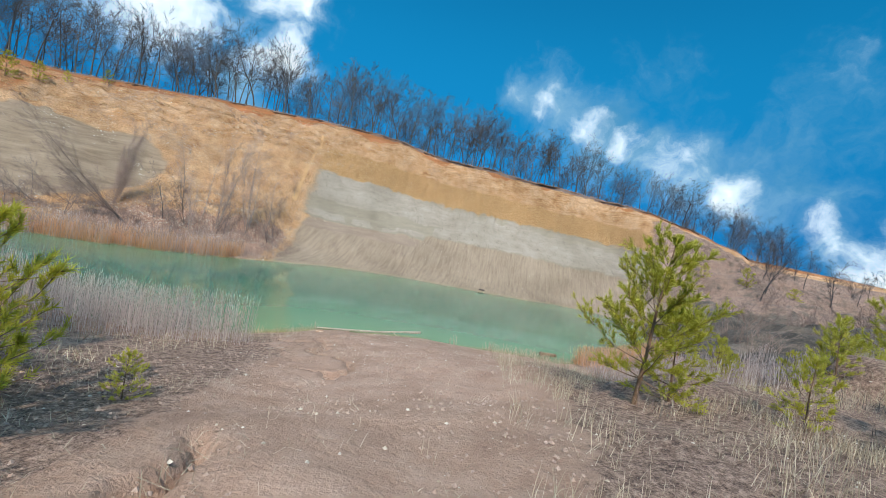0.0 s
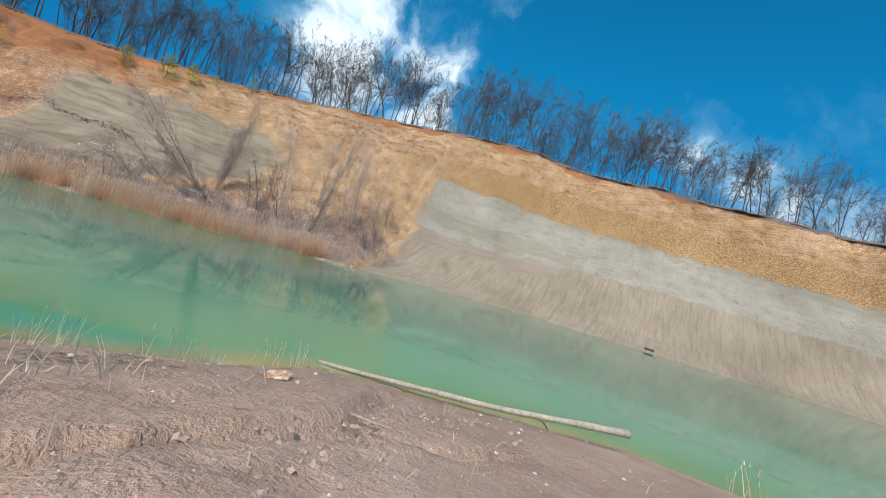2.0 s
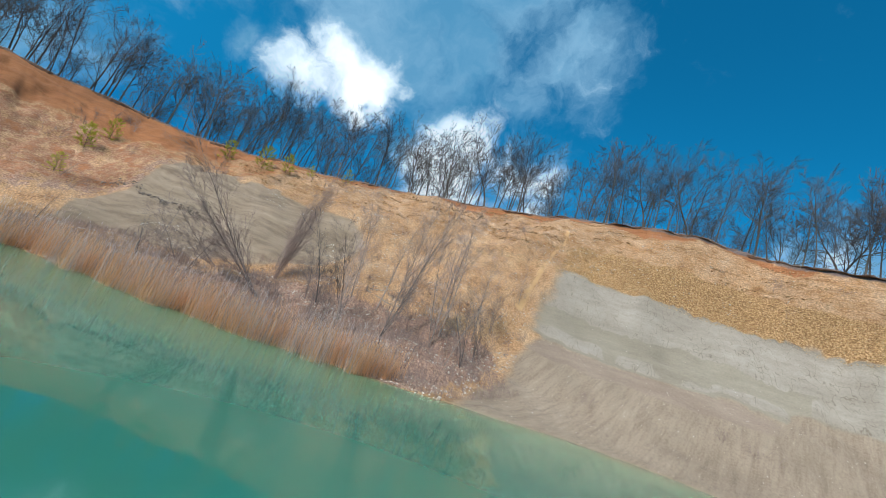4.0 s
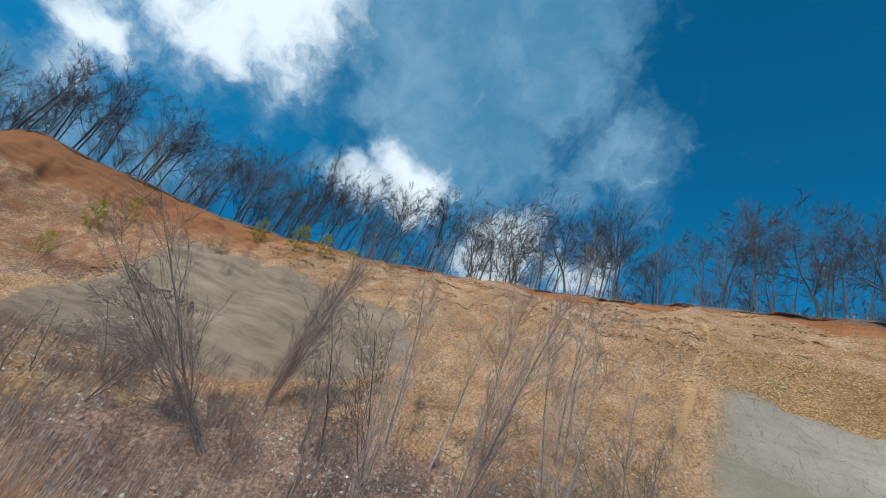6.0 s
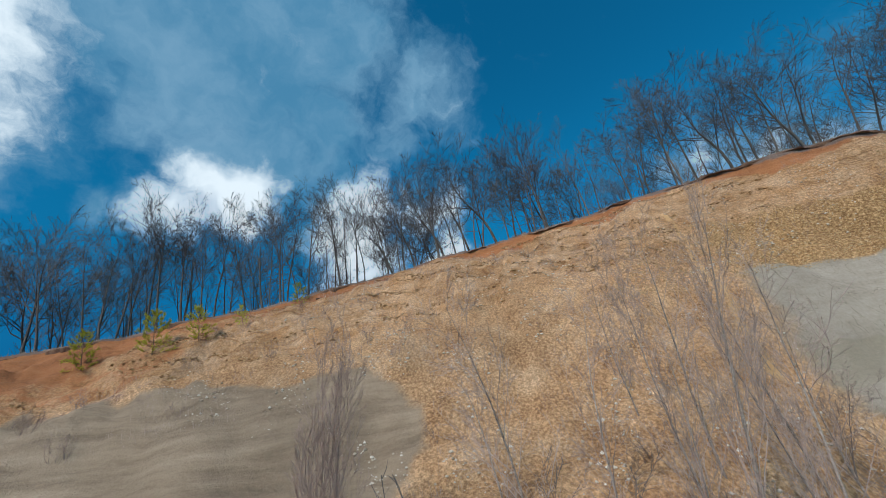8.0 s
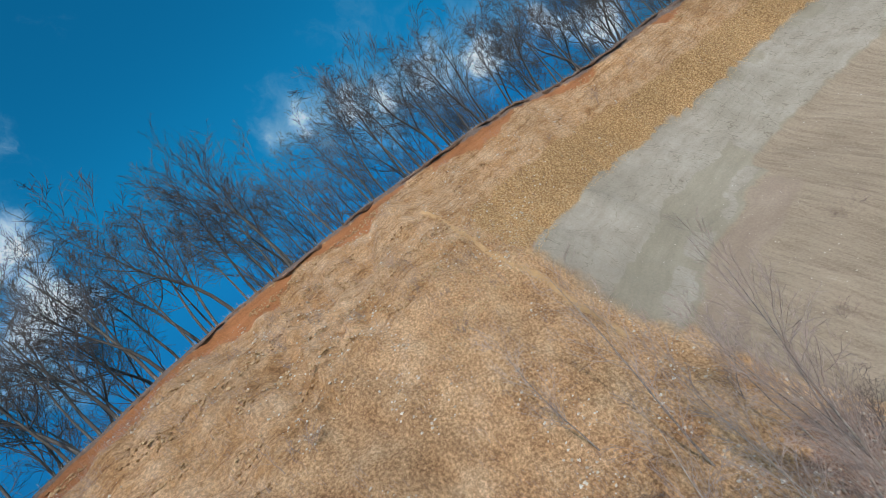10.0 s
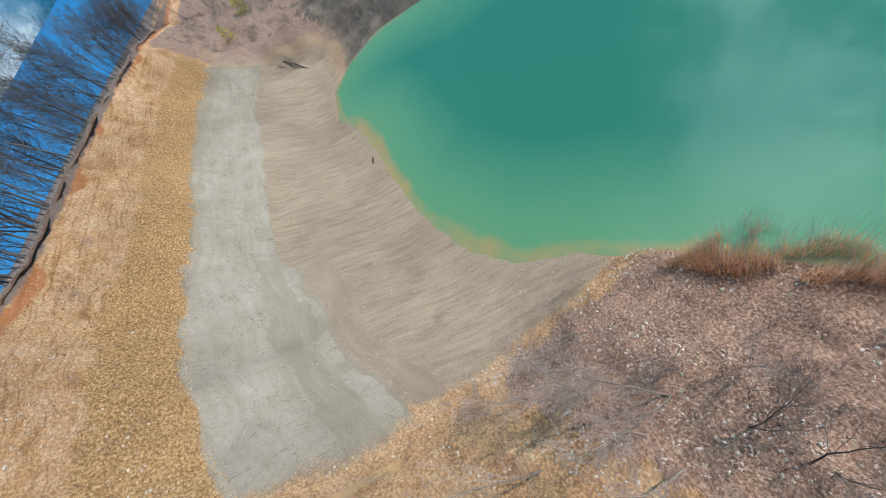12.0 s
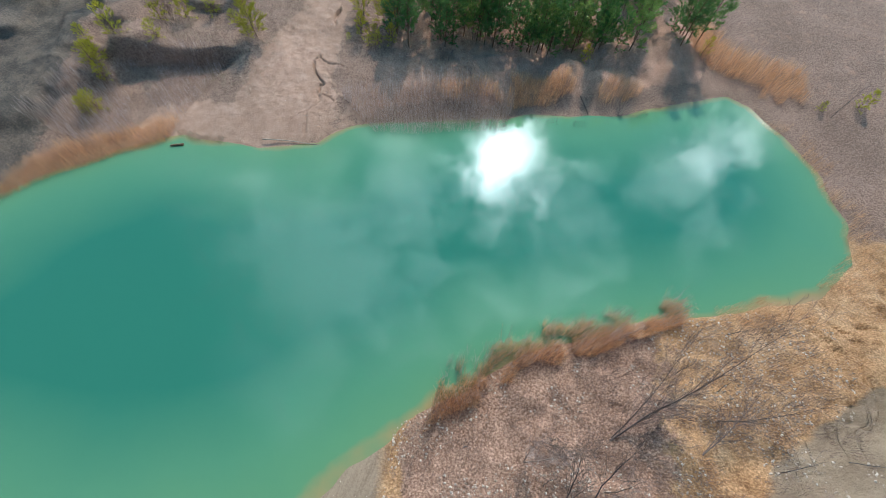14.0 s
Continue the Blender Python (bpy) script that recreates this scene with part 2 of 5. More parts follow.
def lie(x, y):
    """Everything that is known of the ground at a place, as arrays."""
    x, y = np.asarray(x, float), np.asarray(y, float)
    wx = x + 1.6 * fbm(x / 9, y / 9, 3)
    wy = y + 1.6 * fbm(x / 9 + 40, y / 9, 3)
    ds, _, along, _ = to_line(wx, wy, SHORE, True)
    ds = np.where(in_ring(wx, wy, SHORE), -ds, ds)
    rx = x + 2.2 * fbm(x / 7 + 90, y / 7, 4)
    ry = y + 2.2 * fbm(x / 7, y / 7 + 70, 4)
    dr, zr, ralong, side = to_line(rx, ry, RIM)
    dr = np.where(side > 0, dr, -dr)  # + on the side of the water
    # the cliff on the north and west, gentle ground on the south and east
    north = np.where(x < -20, ramp01(y, 2, 17), np.where(x > 16, ramp01(y + 0.25 * (x - 16), 52, 70), 1.0 * (y > 30)))
    u = np.clip(ds / np.maximum(ds + np.maximum(dr, 0), 0.01), 0, 1)
    east = ramp01(x, -34, -18)
    g_e = np.interp(u, [0, 0.12, 0.26, 0.57, 0.82, 0.9, 0.96, 0.985, 1], [0, 0.025, 0.075, 0.28, 0.58, 0.80, 0.925, 0.955, 1])
    g_w = np.interp(u, [0, 0.05, 0.27, 0.5, 0.62, 0.82, 0.96, 0.985, 1], [0, 0.02, 0.12, 0.36, 0.57, 0.82, 0.95, 0.965, 1])
    g = g_e * east + g_w * (1 - east)
    rough = np.clip(ds / 4, 0, 1) * np.clip(dr / 3, 0, 1)
    face = ramp01(x + 0.25 * (y - 60), -30, -27) * (1 - ramp01(g, 0.56, 0.62)) * (1 - ramp01(x, 22, 30))  # the smooth grey bank
    zc = zr * g + rough * ((0.9 - 0.6 * face) * fbm(x / 6, y / 6, 4) + (0.25 + 0.45 * np.maximum(ramp01(g, 0.5, 0.7), ramp01(-x, 62, 70) + ramp01(-x, 28, 32) * (1 - ramp01(-x, 44, 50)))) * fbm(x / 1.6, y / 1.6, 4))
    # washed-out runnels below the rim
    run = np.abs(vnoise(ralong / 2.1 + 2 * fbm(x / 5, y / 5, 2), dr / 20))
    zc = zc - 0.34 * rough * ramp01(u, 0.6, 0.8) * (1 - ramp01(run, 0.0, 0.2))
    zc = zc + 4.5 * rough * ramp01(x, 26, 34) * 1.5 * (np.abs(fbm(x / 12 + 3, y / 12, 3)) - 0.12)
    # rills down the grey bank
    rill = np.abs(vnoise(along / 0.9 + 3 * fbm(x / 5, y / 5, 2), ds / 14))
    zc = zc - 0.2 * rough * east * ramp01(u, 0.02, 0.1) * (1 - ramp01(u, 0.35, 0.5)) * (0.5 - rill)
    slab = ramp01(x, -76, -71) * (1 - ramp01(x, -52, -46)) * ramp01(u, 0.03, 0.08) * (1 - ramp01(u, 0.42, 0.52))
    cut = np.abs(vnoise((along + 0.7 * ds) / 2.7 + 1.2 * fbm(x / 4, y / 4, 2), ds / 22))
    zc = zc - 0.8 * rough * slab * (1 - ramp01(u, 0.24, 0.34)) * (1 - ramp01(cut, 0.0, 0.11))
    # layers stand proud of one another
    band = (zr * g + 0.6 * fbm(x / 8, y / 8, 2)) / 1.7
    zc = zc + 0.22 * rough * (1 - face) * ramp01(u, 0.45, 0.6) * (np.abs(band % 1 - 0.5) - 0.25)
    ledge = (zr * g + 0.5 * fbm(x / 6, y / 6, 2)) / 0.75
    zc = zc + 0.2 * rough * (1 - face) * ramp01(u, 0.55, 0.7) * (np.abs(ledge % 1 - 0.5) - 0.25) * (0.4 + fbm(x / 3 + 7, y / 3, 2))
    west = ramp01(-x, 40, 46) * (1 - ramp01(-x, 68, 76)) * ramp01(g, 0.62, 0.7) * (1 - ramp01(g, 0.95, 0.98))
    shelf = (zr * g + 0.9 * fbm(x / 5 + 31, y / 5, 3)) / 1.05
    zc = zc + 0.5 * rough * west * (ramp01(np.abs(shelf % 1 - 0.5), 0.28, 0.46) - 0.3) * (0.6 + 1.2 * fbm(x / 2.5, y / 2.5 + 40, 3))
    # the harder slabs of the grey bank stand out, the soft bed between them is worn back
    lay = g + 0.012 * fbm(x / 3, y / 3, 3)
    low_slab = np.where(x + 1.2 * fbm(x / 3, y / 3 + 5, 2) > -8, 0.31, 0.39)
    zc = zc + 0.35 * face * (ramp01(lay, low_slab - 0.012, low_slab) - 0.5) + 0.22 * face * (x < -9.5) * (ramp01(lay, 0.262, 0.27) - ramp01(lay, 0.31, 0.325))
    zc = np.where(dr < 0, zr - 0.32 * np.minimum(-dr, 17) - 0.2 * np.clip(-dr - 17, 0, 420) + 0.35 * np.clip(-dr / 3, 0, 1) * fbm(x / 5, y / 5, 3), zc)
    d = np.maximum(ds, 0)
    zs = np.interp(d, [0, 0.6, 2, 20, 60, 140, 400, 2000], [0, 0.12, 0.4, 3.8, 8.2, 15, 22, 30])
    lumps = ramp01(d, 4, 25)
    zs = zs + (0.12 * ramp01(d, 0.5, 4) + 1.1 * lumps + 2.2 * ramp01(d, 30, 80)) * fbm(x / 11 + 5, y / 11, 4) + 0.06 * ramp01(d, 0.3, 3) * fbm(x / 0.7, y / 0.7, 3)
    # a bank over the water along the south
    bank = ramp01(x, -48, -42) * (1 - ramp01(x, -14, -8)) * (y < 20)
    zs = zs + bank * 1.1 * ramp01(d, 0.4, 4.5) * (1 - ramp01(d, 6, 14))
    zs = zs + bank * 1.3 * ramp01(d, 1.2, 5) * fbm(x / 3.6, y / 3.6, 4)
    # steep-sided heaps of spoil in the east
    heap = ramp01(x - 0.4 * y, 9, 14) * ramp01(d, 3, 9)
    zs = zs + heap * 5.6 * (np.abs(fbm(x / 13 + 3, y / 13, 3)) - 0.12)
    slump = (zs + 0.8 * fbm(x / 4, y / 4 + 20, 3)) / 1.5
    zs = zs + heap * 0.75 * (ramp01(slump % 1, 0.35, 0.6) - slump % 1)
    edge = -(x - 7) * 0.465 + (y - 8.2) * 0.885  # + to the north of the terrace edge
    part_of = ramp01(x, 8, 11) * (1 - ramp01(x, 19, 24)) * ramp01(d, 2, 6)
    zs = zs + part_of * (0.7 * np.exp(-np.maximum(-edge, 0) / 5) * (edge < 0) - 1.7 * ramp01(edge, 0, 0.9) * np.exp(-np.maximum(edge, 0) / 4) + 0.7 * (1 - ramp01(edge, 0, 0.9)) * (edge >= 0))
    z = zc * north + zs * (1 - north)
    z = np.where(ds < 0, np.maximum(-3, 0.3 * ds) - 0.02, z)
    return dict(z=z, ds=ds, dr=dr, zr=zr, u=u, g=g, north=north, along=along, ralong=ralong)


def ground_z(x, y):
    return float(lie(np.array([x]), np.array([y]))["z"][0])


# ---- materials ----
def material(name, rough=0.9):
    m = bpy.data.materials.new(name)
    m.use_nodes = True
    bsdf = m.node_tree.nodes["Principled BSDF"]
    bsdf.inputs["Roughness"].default_value = rough
    return m, m.node_tree, bsdf


def noise_node(nt, scale, detail=4, rough=0.55, vec=None, stretch=None):
    n = nt.nodes.new("ShaderNodeTexNoise")
    n.inputs["Scale"].default_value, n.inputs["Detail"].default_value, n.inputs["Roughness"].default_value = scale, detail, rough
    co = nt.nodes.new("ShaderNodeTexCoord")
    src = co.outputs["Object"]
    if stretch:
        mp = nt.nodes.new("ShaderNodeMapping")
        mp.inputs["Scale"].default_value = stretch
        nt.links.new(src, mp.inputs[0])
        src = mp.outputs[0]
    nt.links.new(src, n.inputs["Vector"])
    return n.outputs["Fac"]


def ramp_node(nt, fac, stops):
    r = nt.nodes.new("ShaderNodeValToRGB")
    els = r.color_ramp.elements
    while len(els) < len(stops):
        els.new(0.5)
    for e, (p, c) in zip(els, stops):
        e.position, e.color = p, (*c, 1)
    nt.links.new(fac, r.inputs[0])
    return r.outputs[0]


def math_node(nt, op, a, b=0.0, c=0.0):
    m = nt.nodes.new("ShaderNodeMath")
    m.operation = op
    for k, v in enumerate((a, b, c)):
        if isinstance(v, (int, float)):
            m.inputs[k].default_value = v
        else:
            nt.links.new(v, m.inputs[k])
    return m.outputs[0]


def mix_node(nt, fac, a, b, blend="MIX"):
    m = nt.nodes.new("ShaderNodeMix")
    m.data_type, m.blend_type = "RGBA", blend
    for k, v in ((0, fac), (6, a), (7, b)):
        if isinstance(v, (int, float)):
            m.inputs[k].default_value = v
        elif isinstance(v, tuple):
            m.inputs[k].default_value = (*v, 1)
        else:
            nt.links.new(v, m.inputs[k])
    return m.outputs[2]


def bump_node(nt, bsdf, height, strength, dist):
    b = nt.nodes.new("ShaderNodeBump")
    b.inputs["Strength"].default_value, b.inputs["Distance"].default_value = strength, dist
    nt.links.new(height, b.inputs["Height"])
    nt.links.new(b.outputs[0], bsdf.inputs["Normal"])


def grainy(name, stops, scale=3.0, rough=0.9, bump=0.3, dist=0.02, stretch=None, fine=None, random_by=0.0, each=0.0):
    """A surface of one stuff with variation at two scales."""
    m, nt, bsdf = material(name, rough)
    a = noise_node(nt, scale, 5, 0.6, stretch=stretch)
    b = noise_node(nt, fine or scale * 9, 3, 0.6, stretch=stretch)
    f = math_node(nt, "MULTIPLY_ADD", b, 0.45, math_node(nt, "MULTIPLY", a, 0.6))
    if random_by:
        info = nt.nodes.new("ShaderNodeObjectInfo")
        f = math_node(nt, "ADD", f, math_node(nt, "MULTIPLY_ADD", info.outputs["Random"], random_by, -random_by / 2))
    if each:
        geo = nt.nodes.new("ShaderNodeNewGeometry")
        f = math_node(nt, "ADD", f, math_node(nt, "MULTIPLY_ADD", geo.outputs["Random Per Island"], each, -each / 2))
    nt.links.new(ramp_node(nt, f, stops), bsdf.inputs["Base Color"])
    if bump:
        bump_node(nt, bsdf, b, bump, dist)
    return m


def ground_material():
    m, nt, bsdf = material("earth", 0.95)

    def attr(name):
        a = nt.nodes.new("ShaderNodeAttribute")
        a.attribute_name = name
        return a.outputs["Fac"]

    big, mid, fine, tiny = noise_node(nt, 0.12, 5), noise_node(nt, 0.9, 6, 0.65), noise_node(nt, 6, 5, 0.7), noise_node(nt, 28, 3, 0.7)
    bed = nt.nodes.new("ShaderNodeCombineXYZ")  # along the beds and across them
    nt.links.new(attr("strike"), bed.inputs[0])
    nt.links.new(attr("layer"), bed.inputs[1])
    nt.links.new(math_node(nt, "MULTIPLY", mid, 0.3), bed.inputs[2])

    def bedded(scale, detail, stretch, rough=0.55):
        mp = nt.nodes.new("ShaderNodeMapping")
        mp.inputs["Scale"].default_value = stretch
        nt.links.new(bed.outputs[0], mp.inputs[0])
        n = nt.nodes.new("ShaderNodeTexNoise")
        n.inputs["Scale"].default_value, n.inputs["Detail"].default_value, n.inputs["Roughness"].default_value = scale, detail, rough
        nt.links.new(mp.outputs[0], n.inputs["Vector"])
        return n.outputs["Fac"]

    patches = noise_node(nt, 0.38, 7, 0.68)
    streak = bedded(1.0, 6, (0.16, 1.7, 1.0), 0.65)
    blocks = bedded(1.0, 3, (0.25, 0.9, 0.3), 0.5)
    lines = bedded(1.0, 4, (0.22, 5.5, 1.0), 0.6)
    down = noise_node(nt, 1.0, 6, 0.68, stretch=(2.4, 0.3, 0.2))

    def edge(a, soft=0.35, by=None, half=0.08):
        # a zone whose border wanders
        w = math_node(nt, "ADD", attr(a), math_node(nt, "MULTIPLY_ADD", by or mid, soft, -soft / 2))
        mr = nt.nodes.new("ShaderNodeMapRange")
        mr.interpolation_type = "SMOOTHSTEP"
        mr.inputs[1].default_value, mr.inputs[2].default_value = 0.5 - half, 0.5 + half
        nt.links.new(w, mr.inputs[0])
        return mr.outputs[0]

    def stuff(stops, a=mid, b=fine, ka=0.55, kb=0.5):
        return ramp_node(nt, math_node(nt, "MULTIPLY_ADD", b, kb, math_node(nt, "MULTIPLY", a, ka)), stops)

    crumb = math_node(nt, "MULTIPLY_ADD", lines, 0.45, math_node(nt, "MULTIPLY", mid, 0.55))
    sand = stuff([(0.3, (0.31, 0.20, 0.148)), (0.5, (0.42, 0.295, 0.226)), (0.72, (0.51, 0.385, 0.31))], ka=0.75, kb=0.3)
    litter = stuff([(0.40, (0.085, 0.056, 0.044)), (0.485, (0.26, 0.18, 0.143)), (0.62, (0.50, 0.38, 0.31))], a=fine, b=tiny)
    # spoil is toned darker to take in the shade of north-facing slopes
    spoil = stuff([(0.36, (0.05, 0.052, 0.047)), (0.48, (0.115, 0.108, 0.095)), (0.62, (0.25, 0.21, 0.175))], a=patches, b=fine, ka=0.7, kb=0.32)
    grey = stuff([(0.36, (0.20, 0.160, 0.118)), (0.5, (0.285, 0.236, 0.178)), (0.60, (0.33, 0.278, 0.212)), (0.70, (0.42, 0.37, 0.30))], a=down, b=fine, ka=0.56, kb=0.44)
    clay = stuff([(0.34, (0.20, 0.158, 0.112)), (0.5, (0.31, 0.25, 0.18)), (0.68, (0.41, 0.34, 0.255))], a=streak, b=fine, ka=0.82, kb=0.2)
    ashen = stuff([(0.3, (0.195, 0.18, 0.142)), (0.5, (0.258, 0.24, 0.19)), (0.7, (0.32, 0.30, 0.24))], a=streak, b=fine, ka=0.5, kb=0.5)
    chalky = stuff([(0.36, (0.205, 0.185, 0.15)), (0.46, (0.278, 0.257, 0.216)), (0.56, (0.33, 0.31, 0.265)), (0.68, (0.395, 0.375, 0.325))], a=math_node(nt, "MULTIPLY_ADD", patches, 0.5, math_node(nt, "MULTIPLY", streak, 0.5)), b=fine, ka=0.66, kb=0.36)
    seam = ramp_node(nt, bedded(1.0, 2, (0.9, 0.5, 1.0)), [(0.487, (1, 1, 1)), (0.497, (0.62, 0.6, 0.55)), (0.507, (1, 1, 1))])  # joints across the slabs
    chalky = mix_node(nt, 1.0, chalky, seam, "MULTIPLY")
    pale = mix_node(nt, edge("chalk", 0.35, math_node(nt, "MULTIPLY_ADD", blocks, 0.6, math_node(nt, "MULTIPLY", fine, 0.4))), ashen, chalky)
    dark = stuff([(0.3, (0.20, 0.158, 0.125)), (0.5, (0.265, 0.215, 0.17)), (0.7, (0.34, 0.285, 0.225))], a=streak, b=fine)
    scree = stuff([(0.36, (0.34, 0.18, 0.08)), (0.45, (0.545, 0.335, 0.172)), (0.55, (0.66, 0.44, 0.25)), (0.68, (0.77, 0.58, 0.39))], a=patches, b=fine, ka=0.66, kb=0.36)
    humus = stuff([(0.34, (0.19, 0.108, 0.078)), (0.48, (0.41, 0.262, 0.195)), (0.64, (0.62, 0.455, 0.36))], a=fine, b=tiny)
    yellow = stuff([(0.25, (0.46, 0.29, 0.135)), (0.6, (0.60, 0.405, 0.21)), (0.8, (0.68, 0.50, 0.30))], a=mid, b=fine)
    orange = stuff([(0.37, (0.33, 0.165, 0.065)), (0.445, (0.52, 0.31, 0.145)), (0.53, (0.64, 0.435, 0.26)), (0.64, (0.74, 0.56, 0.39))], a=crumb, b=patches, kb=0.45, ka=0.55)
    gravel = stuff([(0.39, (0.25, 0.13, 0.05)), (0.47, (0.44, 0.26, 0.105)), (0.55, (0.54, 0.345, 0.16)), (0.62, (0.66, 0.48, 0.27))], a=fine, b=tiny)
    red = stuff([(0.3, (0.17, 0.075, 0.03)), (0.55, (0.40, 0.17, 0.065)), (0.75, (0.46, 0.235, 0.115))], a=streak, b=fine)
    soil = stuff([(0.3, (0.08, 0.06, 0.055)), (0.7, (0.27, 0.22, 0.2))], a=fine, b=tiny)
    col = litter
    col = mix_node(nt, edge("spoil", 0.6), col, spoil)
    col = mix_node(nt, edge("scree", 0.4), col, scree)
    col = mix_node(nt, edge("orange", 0.45, streak), col, orange)
    # shadows under the thin ledges, painted into the orange as dark bedding lines
    col = mix_node(nt, math_node(nt, "MULTIPLY", edge("orange", 0.45, streak), 0.4), col, mix_node(nt, 1.0, col, ramp_node(nt, lines, [(0.37, (0.5, 0.45, 0.4)), (0.43, (1, 1, 1))]), "MULTIPLY"))
    col = mix_node(nt, edge("humus", 1.0), col, humus)
    col = mix_node(nt, edge("gravel", 0.4), col, gravel)
    grain = math_node(nt, "MULTIPLY_ADD", fine, 0.6, math_node(nt, "MULTIPLY", tiny, 0.22))
    col = mix_node(nt, math_node(nt, "MULTIPLY_ADD", attr("scree"), 0.5, 0.4), col, mix_node(nt, 1.0, col, ramp_node(nt, grain, [(0.36, (0.52, 0.5, 0.48)), (0.46, (0.95, 0.95, 0.94)), (0.60, (1.3, 1.3, 1.28))]), "MULTIPLY"))
    col = mix_node(nt, edge("track", 1.1), col, sand)
    col = mix_node(nt, edge("grey", 0.4, half=0.28), col, grey)
    col = mix_node(nt, edge("clay", 0.4, half=0.15), col, clay)
    wash = nt.nodes.new("ShaderNodeCombineXYZ")  # rain runnels cut into the wet clay
    nt.links.new(math_node(nt, "MULTIPLY_ADD", mid, 0.25, math_node(nt, "MULTIPLY", attr("wash"), 0.8)), wash.inputs[0])
    nt.links.new(math_node(nt, "MULTIPLY", attr("reach"), 0.05), wash.inputs[1])
    rn = nt.nodes.new("ShaderNodeTexNoise")
    rn.inputs["Scale"].default_value, rn.inputs["Detail"].default_value = 1.0, 1.5
    nt.links.new(wash.outputs[0], rn.inputs["Vector"])
    cut = ramp_node(nt, math_node(nt, "ABSOLUTE", math_node(nt, "SUBTRACT", rn.outputs["Fac"], 0.5)), [(0.0, (1, 1, 1)), (0.012, (0, 0, 0))])
    low = nt.nodes.new("ShaderNodeMapRange")
    for q, v in enumerate((2.0, 3.2, 1.0, 0.0)):
        low.inputs[q + 1].default_value = v * (4 if q < 2 else 1)
    nt.links.new(attr("reach"), low.inputs[0])
    cut = math_node(nt, "MULTIPLY", math_node(nt, "MULTIPLY", cut, math_node(nt, "MULTIPLY", attr("runnels"), edge("clay", 0.3))), low.outputs[0])
    # soil lies in the runnels; its dark also stands in for their shade
    col = mix_node(nt, math_node(nt, "MULTIPLY", cut, 0.6), col, soil)
    col = mix_node(nt, edge("pale", 0.6, half=0.24), col, pale)
    col = mix_node(nt, edge("dark", 0.4, streak), col, dark)
    col = mix_node(nt, edge("yellow", 0.5), col, yellow)
    col = mix_node(nt, edge("red", 0.5), col, red)
    col = mix_node(nt, edge("soil", 0.5), col, soil)
    shade = ramp_node(nt, big, [(0.32, (0.86, 0.77, 0.71)), (0.5, (1.03, 0.93, 0.87)), (0.68, (1.18, 1.07, 1.02))])
    col = mix_node(nt, 1.0, col, shade, "MULTIPLY")
    nt.links.new(col, bsdf.inputs["Base Color"])
    h = math_node(nt, "MULTIPLY_ADD", math_node(nt, "MULTIPLY", attr("scree"), lines), 0.3, math_node(nt, "MULTIPLY", tiny, 0.22))
    h = math_node(nt, "ADD", h, math_node(nt, "ADD", math_node(nt, "MULTIPLY", mid, 0.75), math_node(nt, "MULTIPLY", fine, 0.8)))
    plain = math_node(nt, "ADD", math_node(nt, "ADD", attr("grey"), attr("pale")), math_node(nt, "MULTIPLY", attr("track"), 0.7))
    plain = math_node(nt, "SUBTRACT", 1.0, math_node(nt, "MULTIPLY", math_node(nt, "MINIMUM", plain, 1.0), 0.72))
    bump_node(nt, bsdf, math_node(nt, "SUBTRACT", math_node(nt, "MULTIPLY", h, plain), math_node(nt, "MULTIPLY", cut, 1.2)), 1.0, 0.2)
    return m


def water_material():
    m, nt, bsdf = material("lake_water", 0.024)
    a = nt.nodes.new("ShaderNodeAttribute")
    a.attribute_name = "depth"
    n = noise_node(nt, 0.07, 5)
    d = math_node(nt, "ADD", a.outputs["Fac"], math_node(nt, "MULTIPLY_ADD", n, 0.45, -0.17))
    c = ramp_node(nt, d, [(0.0, (0.38, 0.26, 0.14)), (0.05, (0.30, 0.255, 0.115)), (0.13, (0.105, 0.27, 0.142)), (0.42, (0.082, 0.248, 0.145)), (1.0, (0.028, 0.175, 0.12))])
    nt.links.new(c, bsdf.inputs["Base Color"])
    bsdf.inputs["IOR"].default_value = 1.4
    bump_node(nt, bsdf, noise_node(nt, 1.6, 3), 0.02, 0.05)
    return m


EARTH, WATER = ground_material(), water_material()
BARK = grainy("grey_bark", [(0.25, (0.045, 0.038, 0.034)), (0.6, (0.13, 0.115, 0.105)), (0.8, (0.24, 0.22, 0.2))], 2.5, stretch=(1, 1, 0.25), random_by=0.25)
TWIG = grainy("bare_twigs", [(0.3, (0.06, 0.054, 0.055)), (0.7, (0.165, 0.15, 0.152))], 1.5, bump=0, random_by=0.3)
PALE_BARK = grainy("pale_bark", [(0.3, (0.12, 0.088, 0.072)), (0.5, (0.31, 0.25, 0.21)), (0.75, (0.54, 0.47, 0.42))], 2.0, stretch=(1, 1, 2.5), random_by=0.2)
PALE_TWIG = grainy("pale_twigs", [(0.3, (0.27, 0.195, 0.165)), (0.7, (0.52, 0.40, 0.35))], 1.5, bump=0, random_by=0.2)
BUSH_TWIG = grainy("brown_twigs", [(0.3, (0.17, 0.115, 0.095)), (0.7, (0.37, 0.265, 0.225))], 1.5, bump=0, random_by=0.3)
# darker copy of the brown twigs, with some of their shaded side in the colour
DARK_TWIG = grainy("dark_twigs", [(0.3, (0.10, 0.075, 0.066)), (0.7, (0.27, 0.205, 0.18))], 1.5, bump=0, random_by=0.3)
PINE_BARK = grainy("pine_bark", [(0.3, (0.07, 0.045, 0.03)), (0.7, (0.27, 0.16, 0.09))], 5, bump=0.6)
